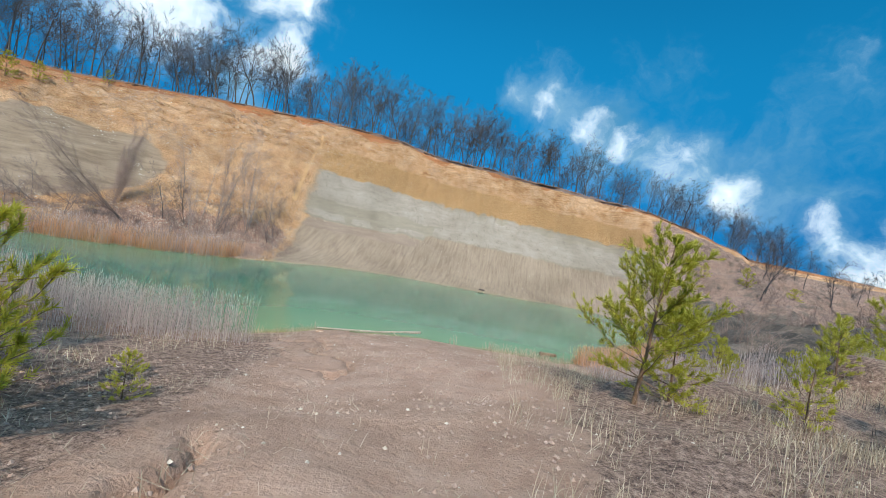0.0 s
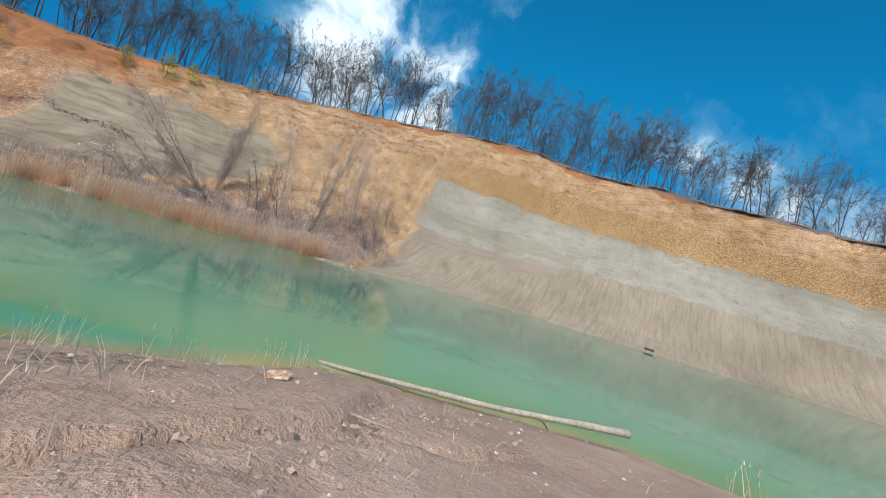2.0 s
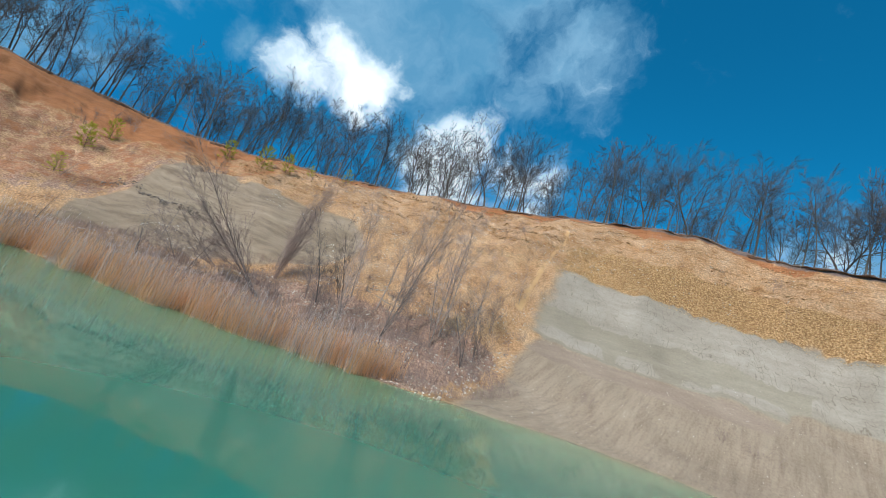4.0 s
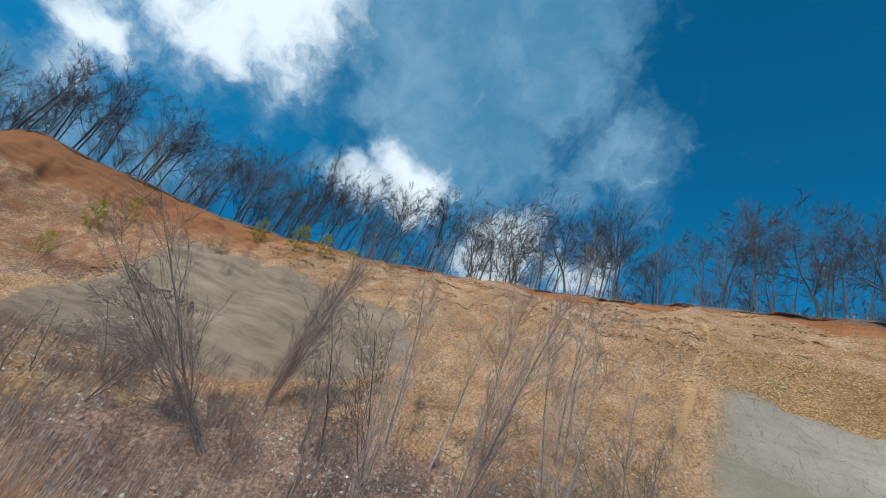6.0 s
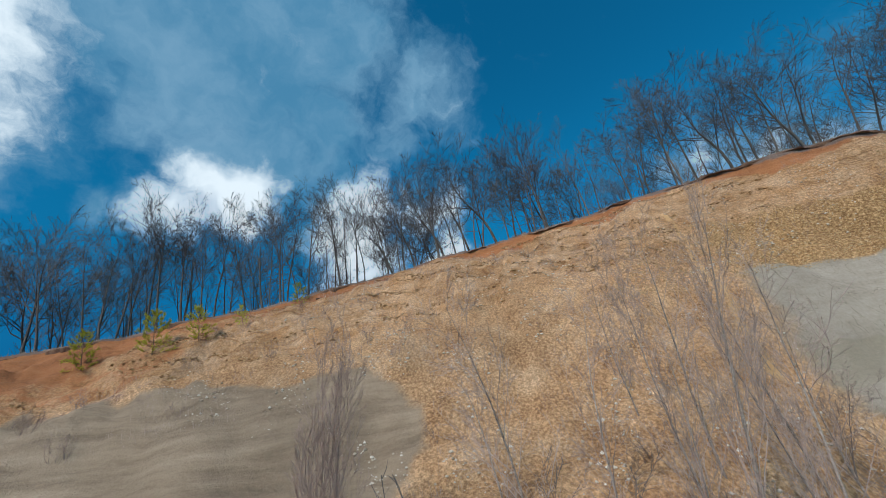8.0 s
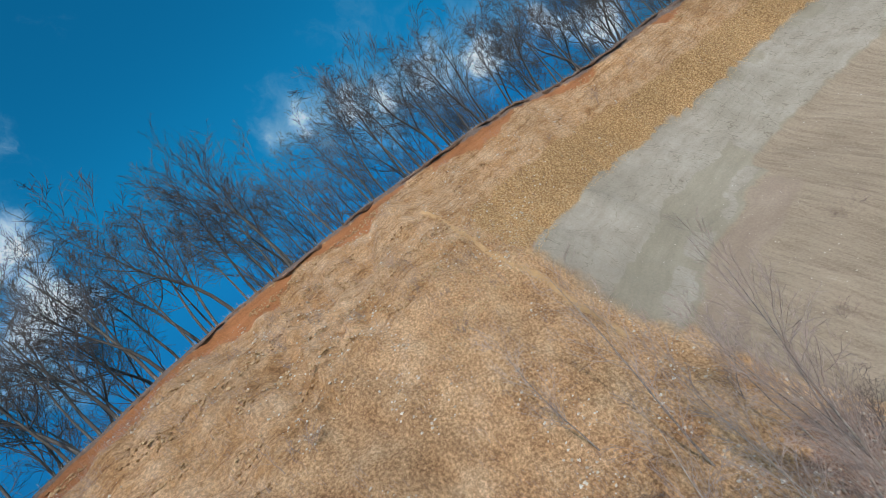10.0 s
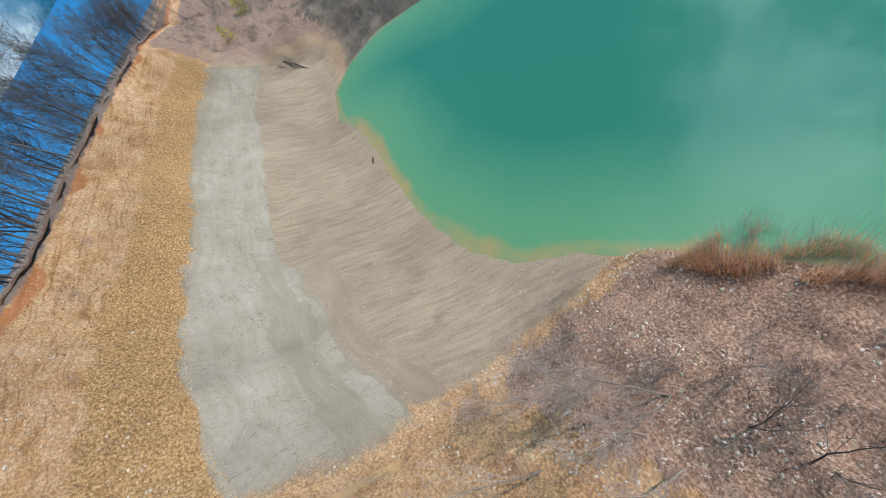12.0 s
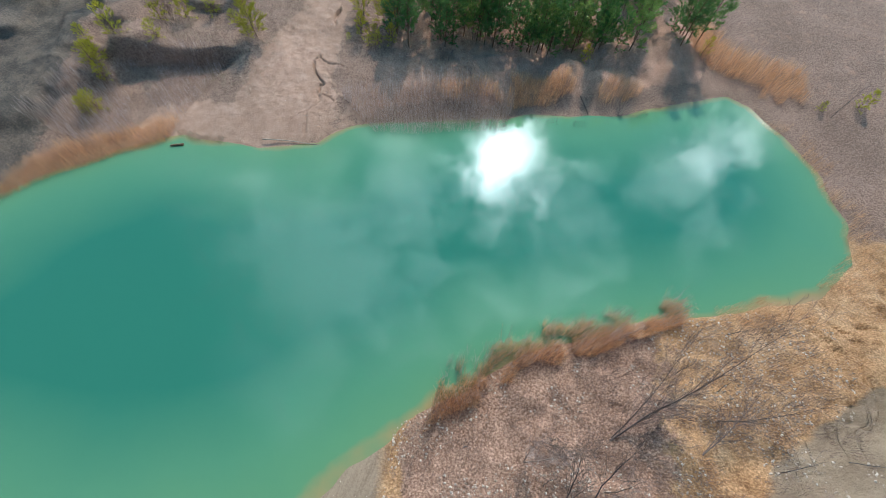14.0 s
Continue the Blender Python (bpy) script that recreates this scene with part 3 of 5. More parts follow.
def leafy(m, share):
    """Lets light through thin leaves."""
    nt = m.node_tree
    bsdf, out = nt.nodes["Principled BSDF"], nt.nodes["Material Output"]
    tr, mix = nt.nodes.new("ShaderNodeBsdfTranslucent"), nt.nodes.new("ShaderNodeMixShader")
    nt.links.new(bsdf.inputs["Base Color"].links[0].from_socket, tr.inputs["Color"])
    mix.inputs[0].default_value = share
    nt.links.new(bsdf.outputs[0], mix.inputs[1])
    nt.links.new(tr.outputs[0], mix.inputs[2])
    nt.links.new(mix.outputs[0], out.inputs["Surface"])
    return m


WOOD_NEEDLE = grainy("deep_green_needles", [(0.25, (0.06, 0.16, 0.05)), (0.5, (0.15, 0.33, 0.10)), (0.75, (0.34, 0.48, 0.13))], 0.5, 0.6, bump=0, random_by=0.35)
NEEDLE = grainy("pine_needles", [(0.25, (0.26, 0.28, 0.02)), (0.5, (0.50, 0.48, 0.05)), (0.75, (0.68, 0.62, 0.12))], 1.2, 0.6, bump=0, random_by=0.2)
leafy(NEEDLE, 0.45)
leafy(WOOD_NEEDLE, 0.55)
REED = grainy("dry_reed", [(0.25, (0.36, 0.265, 0.235)), (0.5, (0.58, 0.46, 0.42)), (0.75, (0.72, 0.62, 0.58))], 0.8, bump=0, fine=5, each=0.5)
RUST_REED = grainy("rusty_reed", [(0.25, (0.55, 0.29, 0.14)), (0.5, (0.78, 0.46, 0.25)), (0.75, (0.85, 0.60, 0.40))], 0.5, bump=0, fine=4, each=0.35)
leafy(REED, 0.4)
leafy(RUST_REED, 0.55)
STRAW = grainy("dry_grass", [(0.25, (0.24, 0.18, 0.12)), (0.5, (0.45, 0.36, 0.25)), (0.75, (0.62, 0.53, 0.4))], 0.9, bump=0, fine=6, each=0.5)
LOGWOOD = grainy("weathered_wood", [(0.25, (0.16, 0.12, 0.09)), (0.5, (0.42, 0.35, 0.28)), (0.75, (0.60, 0.53, 0.45))], 2, bump=0.7, stretch=(6, 6, 0.6))
STONE = grainy("pale_stone", [(0.25, (0.34, 0.25, 0.17)), (0.5, (0.55, 0.46, 0.36)), (0.8, (0.74, 0.68, 0.6))], 2, bump=0.5, each=0.5)
WHITE_STONE = grainy("white_stone", [(0.25, (0.36, 0.26, 0.19)), (0.55, (0.56, 0.45, 0.36)), (0.85, (0.80, 0.73, 0.64))], 2, bump=0.5, each=0.6)
DARKWOOD = grainy("wet_dark_wood", [(0.3, (0.02, 0.016, 0.014)), (0.7, (0.09, 0.07, 0.06))], 3, bump=0.5)


# ---- the ground and the lake ----
def mesh_object(name, verts, faces, mat, parent=None, smooth=False):
    me = bpy.data.meshes.new(name)
    me.from_pydata(verts, [], faces)
    me.materials.append(mat)
    if smooth:
        me.polygons.foreach_set("use_smooth", [True] * len(me.polygons))
    me.update()
    ob = new(name, me)
    ob.parent = parent
    return ob


def grid_faces(nx, ny):
    i = np.arange((nx - 1) * (ny - 1))
    a = i // (ny - 1) * ny + i % (ny - 1)
    return np.stack([a, a + ny, a + ny + 1, a + 1], 1)


def set_attr(me, name, values):
    at = me.attributes.new(name, "FLOAT", "POINT")
    at.data.foreach_set("value", np.asarray(values, np.float32))


def spaced(*runs):
    return np.unique(np.concatenate([np.arange(a, b, s) for a, b, s in runs]).round(3))


def build_ground():
    far = 40 * 1.22 ** np.arange(1, 20)
    xs = np.concatenate([-100 - far[::-1], spaced((-100, -5, 0.4), (-5, 4, 0.11), (4, 14, 0.2), (14, 60.1, 0.5)), 60 + far])
    ys = np.concatenate([-45 - far[::-1], spaced((-45, -6, 0.5), (-6, 3, 0.18), (3, 15, 0.11), (15, 24, 0.2), (24, 92.1, 0.33)), 92 + far])
    X, Y = [v.ravel() for v in np.meshgrid(xs, ys, indexing="ij")]
    k = lie(X, Y)
    z, u, g, n, ds, dr = k["z"], k["u"], k["g"], k["north"], k["ds"], k["dr"]
    # the washed-out crack beside the track
    sx, sy = X + 0.35 * fbm(X / 0.6, Y / 0.6, 4), Y + 0.35 * fbm(X / 0.6 + 9, Y / 0.6, 4)
    CR = np.array([(1.6, -2.5), (1.3, -0.4), (0.6, 1.6), (0.9, 4.0), (0.5, 6.3), (0.7, 7.2), (0.3, 8.3), (-1.0, 9.2), (-1.6, 9.8), (-1.5, 10.6), (-2.0, 11.6), (-2.4, 12.3), (-2.1, 13.2), (-2.0, 14.4), (-2.3, 15.6), (-2.9, 17.3)])
    for line, wide0, deep in ((CR, 0.2, 0.5), (np.array([(0.5, 6.3), (-0.9, 6.6), (-2.2, 6.2), (-3.6, 6.6)]), 0.1, 0.2), (np.array([(-2.0, 11.6), (-3.2, 11.2), (-4.4, 11.6)]), 0.09, 0.15), (np.array([(-2.0, 14.4), (-1.2, 14.9), (-0.6, 15.8)]), 0.09, 0.18)):
        dc, _, ca, cs = to_line(sx, sy, line)
        wide = wide0 * (0.45 + 0.9 * np.abs(np.sin(ca * 1.3)) * np.abs(np.sin(ca * 0.47 + 1)))
        open_ = np.maximum(1 - ramp01(ca, 2.6, 3.6), ramp01(ca, 8.0, 9.5)) if line is CR else 1.0
        z = z - open_ * (deep * (1 - 0.65 * ramp01(ca, 13.5, 16)) * (1 - ramp01(dc, wide * 0.5, wide)) - 0.16 * deep * (cs > 0) * (1 - ramp01(dc, 0.3, 1.4))) * (ds > 0)
    z = z + (1 - n) * (ds > 0.5) * (X > -9) * (X < 16) * (Y < 20) * (0.045 * fbm(X / 0.6, Y / 0.6, 3) + 0.08 * ramp01(fbm(X / 2 + 30, Y / 2, 2), 0.0, 0.3) * np.abs(fbm(X / 0.5 + 8, Y / 0.5, 2)))
    V = np.stack([X, Y, z], 1)
    ob = mesh_object("ground", V.tolist(), grid_faces(len(xs), len(ys)).tolist(), EARTH, smooth=True)
    me = ob.data
    bank_side = ramp01(X, -50, -45) * (1 - ramp01(X, -9, -3)) * (Y < 16) * ramp01(ds, 0.8, 3)
    bank_side = np.maximum(bank_side, (X < -50) * (Y < -10))
    wob = 0.03 * fbm(X / 6, Y / 6, 3)
    h = g + wob
    cliff = n * (dr > 0) * (ds > 0)
    gl = X + 0.25 * (Y - 60) + 1.0 * fbm(X / 4, Y / 4, 3)
    e = ramp01(gl, -31.2, -27.0) * (1 - ramp01(X + 2 * fbm(X / 6, Y / 6, 3), 28, 38))  # the grey face begins at the gully
    w = patch(X, Y, CLAY_SLOPE, 1.5) * ramp01(ds, 0.8, 2.5)
    far_e = ramp01(X + 2 * fbm(X / 6, Y / 6, 3), 28, 38)
    set_attr(me, "scree", cliff * (1 - far_e))
    set_attr(me, "layer", k["zr"] * g + 0.02 * X + 0.25 * fbm(X / 5, Y / 5, 3))
    set_attr(me, "runnels", ramp01(-X, 44, 50) * (1 - 0.7 * ramp01(-X, 64, 70)))
    set_attr(me, "wash", k["along"] + 0.7 * ds)
    set_attr(me, "reach", ds)
    set_attr(me, "strike", X + 0.6 * Y)
    set_attr(me, "spoil", (ds > 0) * np.clip(far_e * n * 0.45 + (1 - n) * ramp01(X + 0.3 * (Y - 40), 14, 22) * 1.0 + 0.4 * (1 - n) * bank_side, 0, 1))
    set_attr(me, "clay", cliff * w)
    set_attr(me, "grey", cliff * e * (1 - ramp01(h, 0.36, 0.4)) * ramp01(gl, -30.2, -26.4))
    set_attr(me, "pale", cliff * e * ramp01(h, 0.25, 0.272) * (1 - ramp01(h, 0.565, 0.59)) * np.where(X < -9, 1, ramp01(h, 0.29, 0.31)))
    step = X + 1.2 * fbm(X / 3, Y / 3 + 5, 2)
    broken = 0.35 * fbm(X / 2.2 + 61, Y / 2.2, 3)
    slab = np.where(step > -8, ramp01(h, 0.295, 0.31) * (1 - 0.45 * ramp01(h, 0.47, 0.53)), ramp01(h, 0.38, 0.395)) * (1 - 0.3 * ramp01(X, 8, 20))
    thin = (step < -9.5) * ramp01(h, 0.262, 0.272) * (1 - ramp01(h, 0.30, 0.315)) * ramp01(fbm(X / 2.6 + 15, Y / 2.6, 2), -0.25, -0.1)
    set_attr(me, "chalk", cliff * e * np.clip(np.maximum(slab, 0.72 * thin) + broken * np.maximum(slab, thin), 0, 1))
    set_attr(me, "dark", cliff * e * ramp01(h, 0.18, 0.205) * (1 - ramp01(h, 0.25, 0.27)) * (1 - ramp01(X, -11, -6)) * 0.62 + n * (dr > 0) * (ds > 0) * far_e * 0.28)
    set_attr(me, "orange", cliff * (1 - far_e * ramp01(0.93 - h, 0, 0.05)) * np.clip(ramp01(h, 0.55, 0.85) * 0.8 + 0.2 * (1 - e) * ramp01(h, 0.2, 0.5), 0, 1))
    set_attr(me, "gravel", cliff * e * ramp01(h, 0.565, 0.585) * (1 - ramp01(h, 0.7, 0.84)) * 0.95)
    set_attr(me, "humus", cliff * np.maximum((1 - e) * (1 - ramp01(h, 0.1, 0.24)) * ramp01(X, -50, -38), ramp01(-X, 62, 68) * (1 - ramp01(h, 0.62, 0.8)) * 0.62) * 0.85 + (0.62 - 0.22 * (X < -50)) * (1 - n) * (ds > 0) * bank_side)
    gully = np.exp(-((gl + 30.6) / 0.45) ** 2) * ramp01(h, 0.28, 0.34) * (1 - ramp01(h, 0.84, 0.9))
    beach = 0.8 * e * np.exp(-((ds - 0.8) / 0.9) ** 2) * (1 - ramp01(X, -14, -6)) + np.exp(-((gl + 30) / 2.2) ** 2) * (1 - ramp01(h, 0.12, 0.2)) * 0.3 + 0.62 * patch(X, Y, SAND_FAN, 0.9)
    set_attr(me, "yellow", cliff * np.clip(0.68 * gully + 0.5 * beach, 0, 1))
    set_attr(me, "red", cliff * np.maximum(ramp01(g + 0.07 * fbm(X / 3.5, Y / 3.5, 4), 0.925, 0.965) * 0.7, ramp01(-X, 74, 80) * ramp01(g, 0.68, 0.82) * 0.65 + ramp01(-X, 62, 70) * (1 - w) * 0.49))
    set_attr(me, "soil", n * np.clip(np.exp(-((dr + 0.15) / 0.5) ** 2) * 0.9 + 0.75 * (dr < -0.8), 0, 1))
    # bare sand: the track down to the water and the open ground
    TR = np.array([(7, -60), (5, -30), (4.2, -10), (3.0, 0), (2.0, 8), (0, 15), (-1.5, 20)])
    dt, *_ = to_line(X, Y, TR)
    set_attr(me, "track", np.clip((1 - n) * np.maximum(1 - ramp01(dt, 1.3 + 0.2 * np.clip(Y, 0, 20), 4.5 + 0.25 * np.clip(Y, 0, 20)), 0.8 * (1 - ramp01(ds, 3, 8)) * (X > -9) * (X < 14)) * (1 - 0.35 * ramp01(-X, 0.2, 2.4)), 0, 1))
    tagged(ob, "bare sandy quarry ground rising to a layered clay cliff", "ground", kind="structure")


def build_water():
    xs, ys = np.arange(-70, 34, 0.8), np.arange(-16, 68, 0.8)
    X, Y = [v.ravel() for v in np.meshgrid(xs, ys, indexing="ij")]
    ds = lie(X, Y)["ds"]
    ob = mesh_object("water", np.stack([X, Y, 0 * X], 1).tolist(), grid_faces(len(xs), len(ys)).tolist(), WATER, smooth=True)
    set_attr(ob.data, "depth", np.clip(-ds / 11, 0, 1))
    tagged(ob, "still milky turquoise water of a quarry lake", "water", kind="structure")


def build_backdrop():
    """An added sheet that glows sky-blue, as haze beyond the wooded plateau."""
    m, nt, bsdf = material("glowing_blue_backdrop", 1.0)
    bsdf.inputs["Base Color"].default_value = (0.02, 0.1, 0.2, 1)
    # the haze is painted as emission in the blue of the low sky
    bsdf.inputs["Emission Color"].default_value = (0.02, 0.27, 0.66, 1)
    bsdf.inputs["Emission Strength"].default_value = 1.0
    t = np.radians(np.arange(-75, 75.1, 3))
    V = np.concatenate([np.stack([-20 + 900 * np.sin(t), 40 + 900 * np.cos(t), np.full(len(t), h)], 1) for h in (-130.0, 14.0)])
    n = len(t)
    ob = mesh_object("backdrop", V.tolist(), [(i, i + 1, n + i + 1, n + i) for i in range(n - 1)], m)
    tagged(ob, "added glowing sheet of blue haze beyond the wood", "backdrop", kind="structure")


build_ground()
build_water()
build_backdrop()


def build_turf_lip():
    """Sod held by roots that overhangs the broken edge of the cliff."""
    seg = np.hypot(*np.diff(RIM[:, :2], axis=0).T)
    run = np.concatenate([[0], np.cumsum(seg)])
    s = np.arange(run[1] - 4, run[-2] + 4, 0.3)
    k = np.clip(np.searchsorted(run, s) - 1, 0, len(seg) - 1)
    a, b = RIM[k, :2], RIM[k + 1, :2]
    p = a + (b - a) * ((s - run[k]) / seg[k])[:, None]
    d = (b - a) / seg[k][:, None]
    out = np.stack([-d[:, 1], d[:, 0]], 1)  # towards the water
    lo, hi = np.full(len(s), -5.0), np.full(len(s), 5.0)
    for _ in range(14):
        m = (lo + hi) / 2
        q = p + out * m[:, None]
        land = lie(q[:, 0], q[:, 1])["dr"] < 0
        lo, hi = np.where(land, m, lo), np.where(land, hi, m)
    r = np.random.default_rng(12)
    hang = np.maximum(0.04, 0.08 + 0.45 * (0.4 + 1.3 * fbm(s / 2.2, 0 * s, 4))) + r.normal(0, 0.05, len(s))
    thick = np.clip(0.06 + 0.5 * fbm(s / 1.8 + 50, 0 * s, 4) + 0.6 * ramp01(-p[:, 0], 62, 72), 0.04, 1.1)
    edge = p + out * lo[:, None]
    zt = lie(*(edge - 0.9 * out).T)["z"]
    rows = []
    for o, dz in ((-1.1 + 0 * s, 0.03 + 0 * s), (0.4 * hang, 0.1 + 0 * s), (hang, -0.02 + 0 * s), (hang * 0.9, -thick), (hang * 0.35, -thick * 1.25), (-0.3 + 0 * s, -thick * 1.6)):
        q = edge + out * o[:, None]
        rows.append(np.stack([q[:, 0], q[:, 1], zt + dz + r.normal(0, 0.03, len(s))], 1))
    V = np.stack(rows, 1).reshape(-1, 3)
    ob = mesh_object("turf_lip", V.tolist(), grid_faces(len(s), 6).tolist(), grainy("root_turf", [(0.3, (0.05, 0.028, 0.02)), (0.5, (0.17, 0.09, 0.055)), (0.72, (0.32, 0.20, 0.13))], 2.5, bump=1.0, dist=0.1), smooth=False)
    tagged(ob, "dark overhanging sod and roots along the cliff edge", "turf", kind="structure")


build_turf_lip()
# ---- growing things ----
def part(name, verts, faces, mat, parent=None, label="", smooth=False):
    ob = mesh_object(name, verts, faces, mat, parent, smooth)
    return tagged(ob, label) if label else ob


def thing(name, label, category, at=(0, 0, 0), group=""):
    ob = new(name)
    ob.empty_display_size = 0.2
    ob.location = at
    return tagged(ob, label, category, group)


def tube(verts, faces, pts, radii, sides=3):
    """Adds a tapered tube along pts to the lists."""
    base, n = len(verts), len(pts)
    for k, (p, r) in enumerate(zip(pts, radii)):
        d = (pts[min(k + 1, n - 1)] - pts[max(k - 1, 0)]).normalized()
        a = d.orthogonal().normalized()
        b = d.cross(a)
        for s in range(sides):
            t = 2 * math.pi * s / sides
            verts.append(p + r * (math.cos(t) * a + math.sin(t) * b))
    for k in range(n - 1):
        for s in range(sides):
            i, j = base + k * sides + s, base + k * sides + (s + 1) % sides
            faces.append((i, j, j + sides, i + sides))


def ribbon(verts, faces, pts, r):
    """A twig too thin to show its roundness: a narrow strip along pts."""
    base = len(verts)
    a = (pts[-1] - pts[0]).orthogonal().normalized() * r
    for k, p in enumerate(pts):
        w = a * (1 - 0.7 * k / (len(pts) - 1))
        verts += [p - w, p + w]
    for k in range(len(pts) - 1):
        i = base + 2 * k
        faces.append((i, i + 1, i + 3, i + 2))


def bough(rnd, start, way, length, r0, r1, steps, bend, up):
    """The line of a branch that wanders and turns upwards."""
    pts, d = [start.copy()], way.normalized()
    for _ in range(steps):
        d = (d + Vector((rnd.gauss(0, bend), rnd.gauss(0, bend), rnd.gauss(0, bend) + up))).normalized()
        pts.append(pts[-1] + d * (length / steps))
    return pts, [r0 + (r1 - r0) * k / steps for k in range(steps + 1)]


def off_axis(rnd, d, angle):
    a = d.orthogonal().normalized()
    a.rotate(Matrix.Rotation(rnd.uniform(0, 2 * math.pi), 3, d))
    return (d * math.cos(angle) + a * math.sin(angle)).normalized()


TWIG_WIDTH, TWIG_STEPS, BRANCH_SHARE, LIMB_STEPS = 0.009, 2, 0.6, 4


def branch_out(rnd, V, F, pts, radii, level, spec):
    """Side branches of a branch, down to the twigs."""
    count, angle, ratio, first, up = spec[level]
    length = sum((b - a).length for a, b in zip(pts[:-1], pts[1:]))
    for c in range(count):
        f = first + (1 - first) * (c + rnd.uniform(0.1, 0.9)) / count
        k = min(int(f * (len(pts) - 1)), len(pts) - 2)
        s = f * (len(pts) - 1) - k
        p = pts[k].lerp(pts[k + 1], s)
        d = (pts[k + 1] - pts[k]).normalized()
        r = max((radii[k] * (1 - s) + radii[k + 1] * s) * BRANCH_SHARE, TWIG_WIDTH * 0.75)
        ln = length * ratio * rnd.uniform(0.65, 1.25) * (1.15 - 0.55 * f)
        last = level + 1 == len(spec)
        q, rr = bough(rnd, p, off_axis(rnd, d, angle * rnd.uniform(0.6, 1.3)), ln, r, max(r * 0.3, 0.006), LIMB_STEPS if level == 0 else TWIG_STEPS if last else 2, 0.16, up)
        if last:
            ribbon(V, F, q, max(r * 0.9, TWIG_WIDTH))
        else:
            tube(V, F, q, rr, 4 if level == 0 and LIMB_STEPS > 2 else 3)
        if level + 1 < len(spec):
            branch_out(rnd, V, F, q, rr, level + 1, spec)


def bare_tree(seed, height, radius, spec, crook=0.07, stems=1, flare=0.0, steps=8):
    """Trunk and crown of a leafless tree, as two sets of verts and faces."""
    rnd = random.Random(seed)
    TV, TF, CV, CF = [], [], [], []
    for s in range(stems):
        way = Vector((rnd.gauss(0, 0.04 + flare), rnd.gauss(0, 0.04 + flare), 1))
        h = height * (1 if s == 0 else rnd.uniform(0.55, 0.95))
        pts, rr = bough(rnd, Vector((rnd.gauss(0, flare), rnd.gauss(0, flare), -0.3)), way, h, radius * (1 if s == 0 else 0.7), radius * 0.12, steps, crook, 0.03)
        tube(TV, TF, pts, rr, 6 if radius > 0.1 else 5 if radius > 0.03 else 3)
        branch_out(rnd, CV, CF, pts, rr, 0, spec)
    return (TV, TF), (CV, CF)


def plant(name, label, category, shape, at, bark, twig, group="", lean=(0, 0, 0), scale=1.0):
    ob = thing(name, label, category, group=group)
    if name == "bush":
        (V, F), (W, G) = shape
        part("crown", V + W, F + [tuple(i + len(V) for i in f) for f in G], twig, ob)
    else:
        part("trunk", *shape[0], bark, ob, smooth=True)
        part("crown", *shape[1], twig, ob)
    ob.matrix_basis = pose(*at, *lean) @ Matrix.Scale(scale, 4)
    return ob


def copy_plant(ob, at, lean=(0, 0, 0), scale=1.0):
    made = copy_thing(ob, pose(*at, *lean))
    made.scale = (scale,) * 3
    return made


def standing(x, y, sink=0.05):
    return (x, y, ground_z(x, y) - sink)


# the wood along the rim
rnd = random.Random(11)
TWIG_WIDTH, TWIG_STEPS = 0.015, 1
RIM_SPEC = [(10, 0.85, 0.52, 0.40, 0.14), (8, 0.7, 0.5, 0.2, 0.07), (8, 0.7, 0.5, 0.1, 0.03)]
SLIM_SPEC = [(9, 0.7, 0.42, 0.46, 0.14), (7, 0.7, 0.5, 0.2, 0.07), (8, 0.7, 0.5, 0.1, 0.03)]
OAK_SPEC = [(10, 0.95, 0.58, 0.36, 0.12), (8, 0.75, 0.52, 0.2, 0.06), (9, 0.75, 0.5, 0.1, 0.03)]
rim_kinds = []
for k in range(7):
    spec, r = ((RIM_SPEC, 0.115), (SLIM_SPEC, 0.09), (OAK_SPEC, 0.15))[(0, 1, 1, 0, 2, 1, 0)[k]]
    rim_kinds.append(bare_tree(100 + k, 10.0, r, spec, 0.06 if k != 4 else 0.1))
firsts = {}


def rim_tree(k, x, y, size, lean):
    label = ("bare grey-barked broadleaf tree standing on the cliff rim", "slim leafless tree with upright twigs on the cliff rim",
             "spreading leafless oak with crooked boughs on the cliff rim")[(0, 1, 1, 0, 2, 1, 0)[k]]
    at = standing(x, y, 0.1)
    turn = (lean[0], lean[1], rnd.uniform(0, 360))
    if k in firsts:
        return copy_plant(firsts[k], at, turn, size)
    firsts[k] = plant("rim_tree", label, "tree", rim_kinds[k], at, BARK, TWIG, "trees along the cliff rim", turn, size)


seg = np.hypot(*np.diff(RIM[:, :2], axis=0).T)
run = np.concatenate([[0], np.cumsum(seg)])
first_s, last_s = run[1] - 10, run[-2] + 6
for c in range(290):
    s = first_s + (last_s - first_s) * (c + rnd.random()) / 290
    k = min(max(int(np.searchsorted(run, s)) - 1, 0), len(seg) - 1)
    a, b = RIM[k, :2], RIM[k + 1, :2]
    p = a + (b - a) * (s - run[k]) / seg[k]
    n = np.array([b[1] - a[1], a[0] - b[0]]) / seg[k]  # away from the water
    back = 1.4 + (rnd.random() ** 2.2) * 15
    p = p + n * back
    if lie(p[:1], p[1:])["dr"][0] > -0.8:
        p = p + n * 2.0
    size = rnd.uniform(0.78, 1.08) * (1.0 if p[0] < 20 else 0.8) * (1.3 if p[0] < -45 else 1.15 if p[0] < 0 else 1.0)
    rim_tree(rnd.choice((0, 0, 1, 2, 3, 3, 5, 6, 6, 4)), p[0], p[1], size, (rnd.gauss(0, 2.5), rnd.gauss(0, 2.5)))
far_trees = []
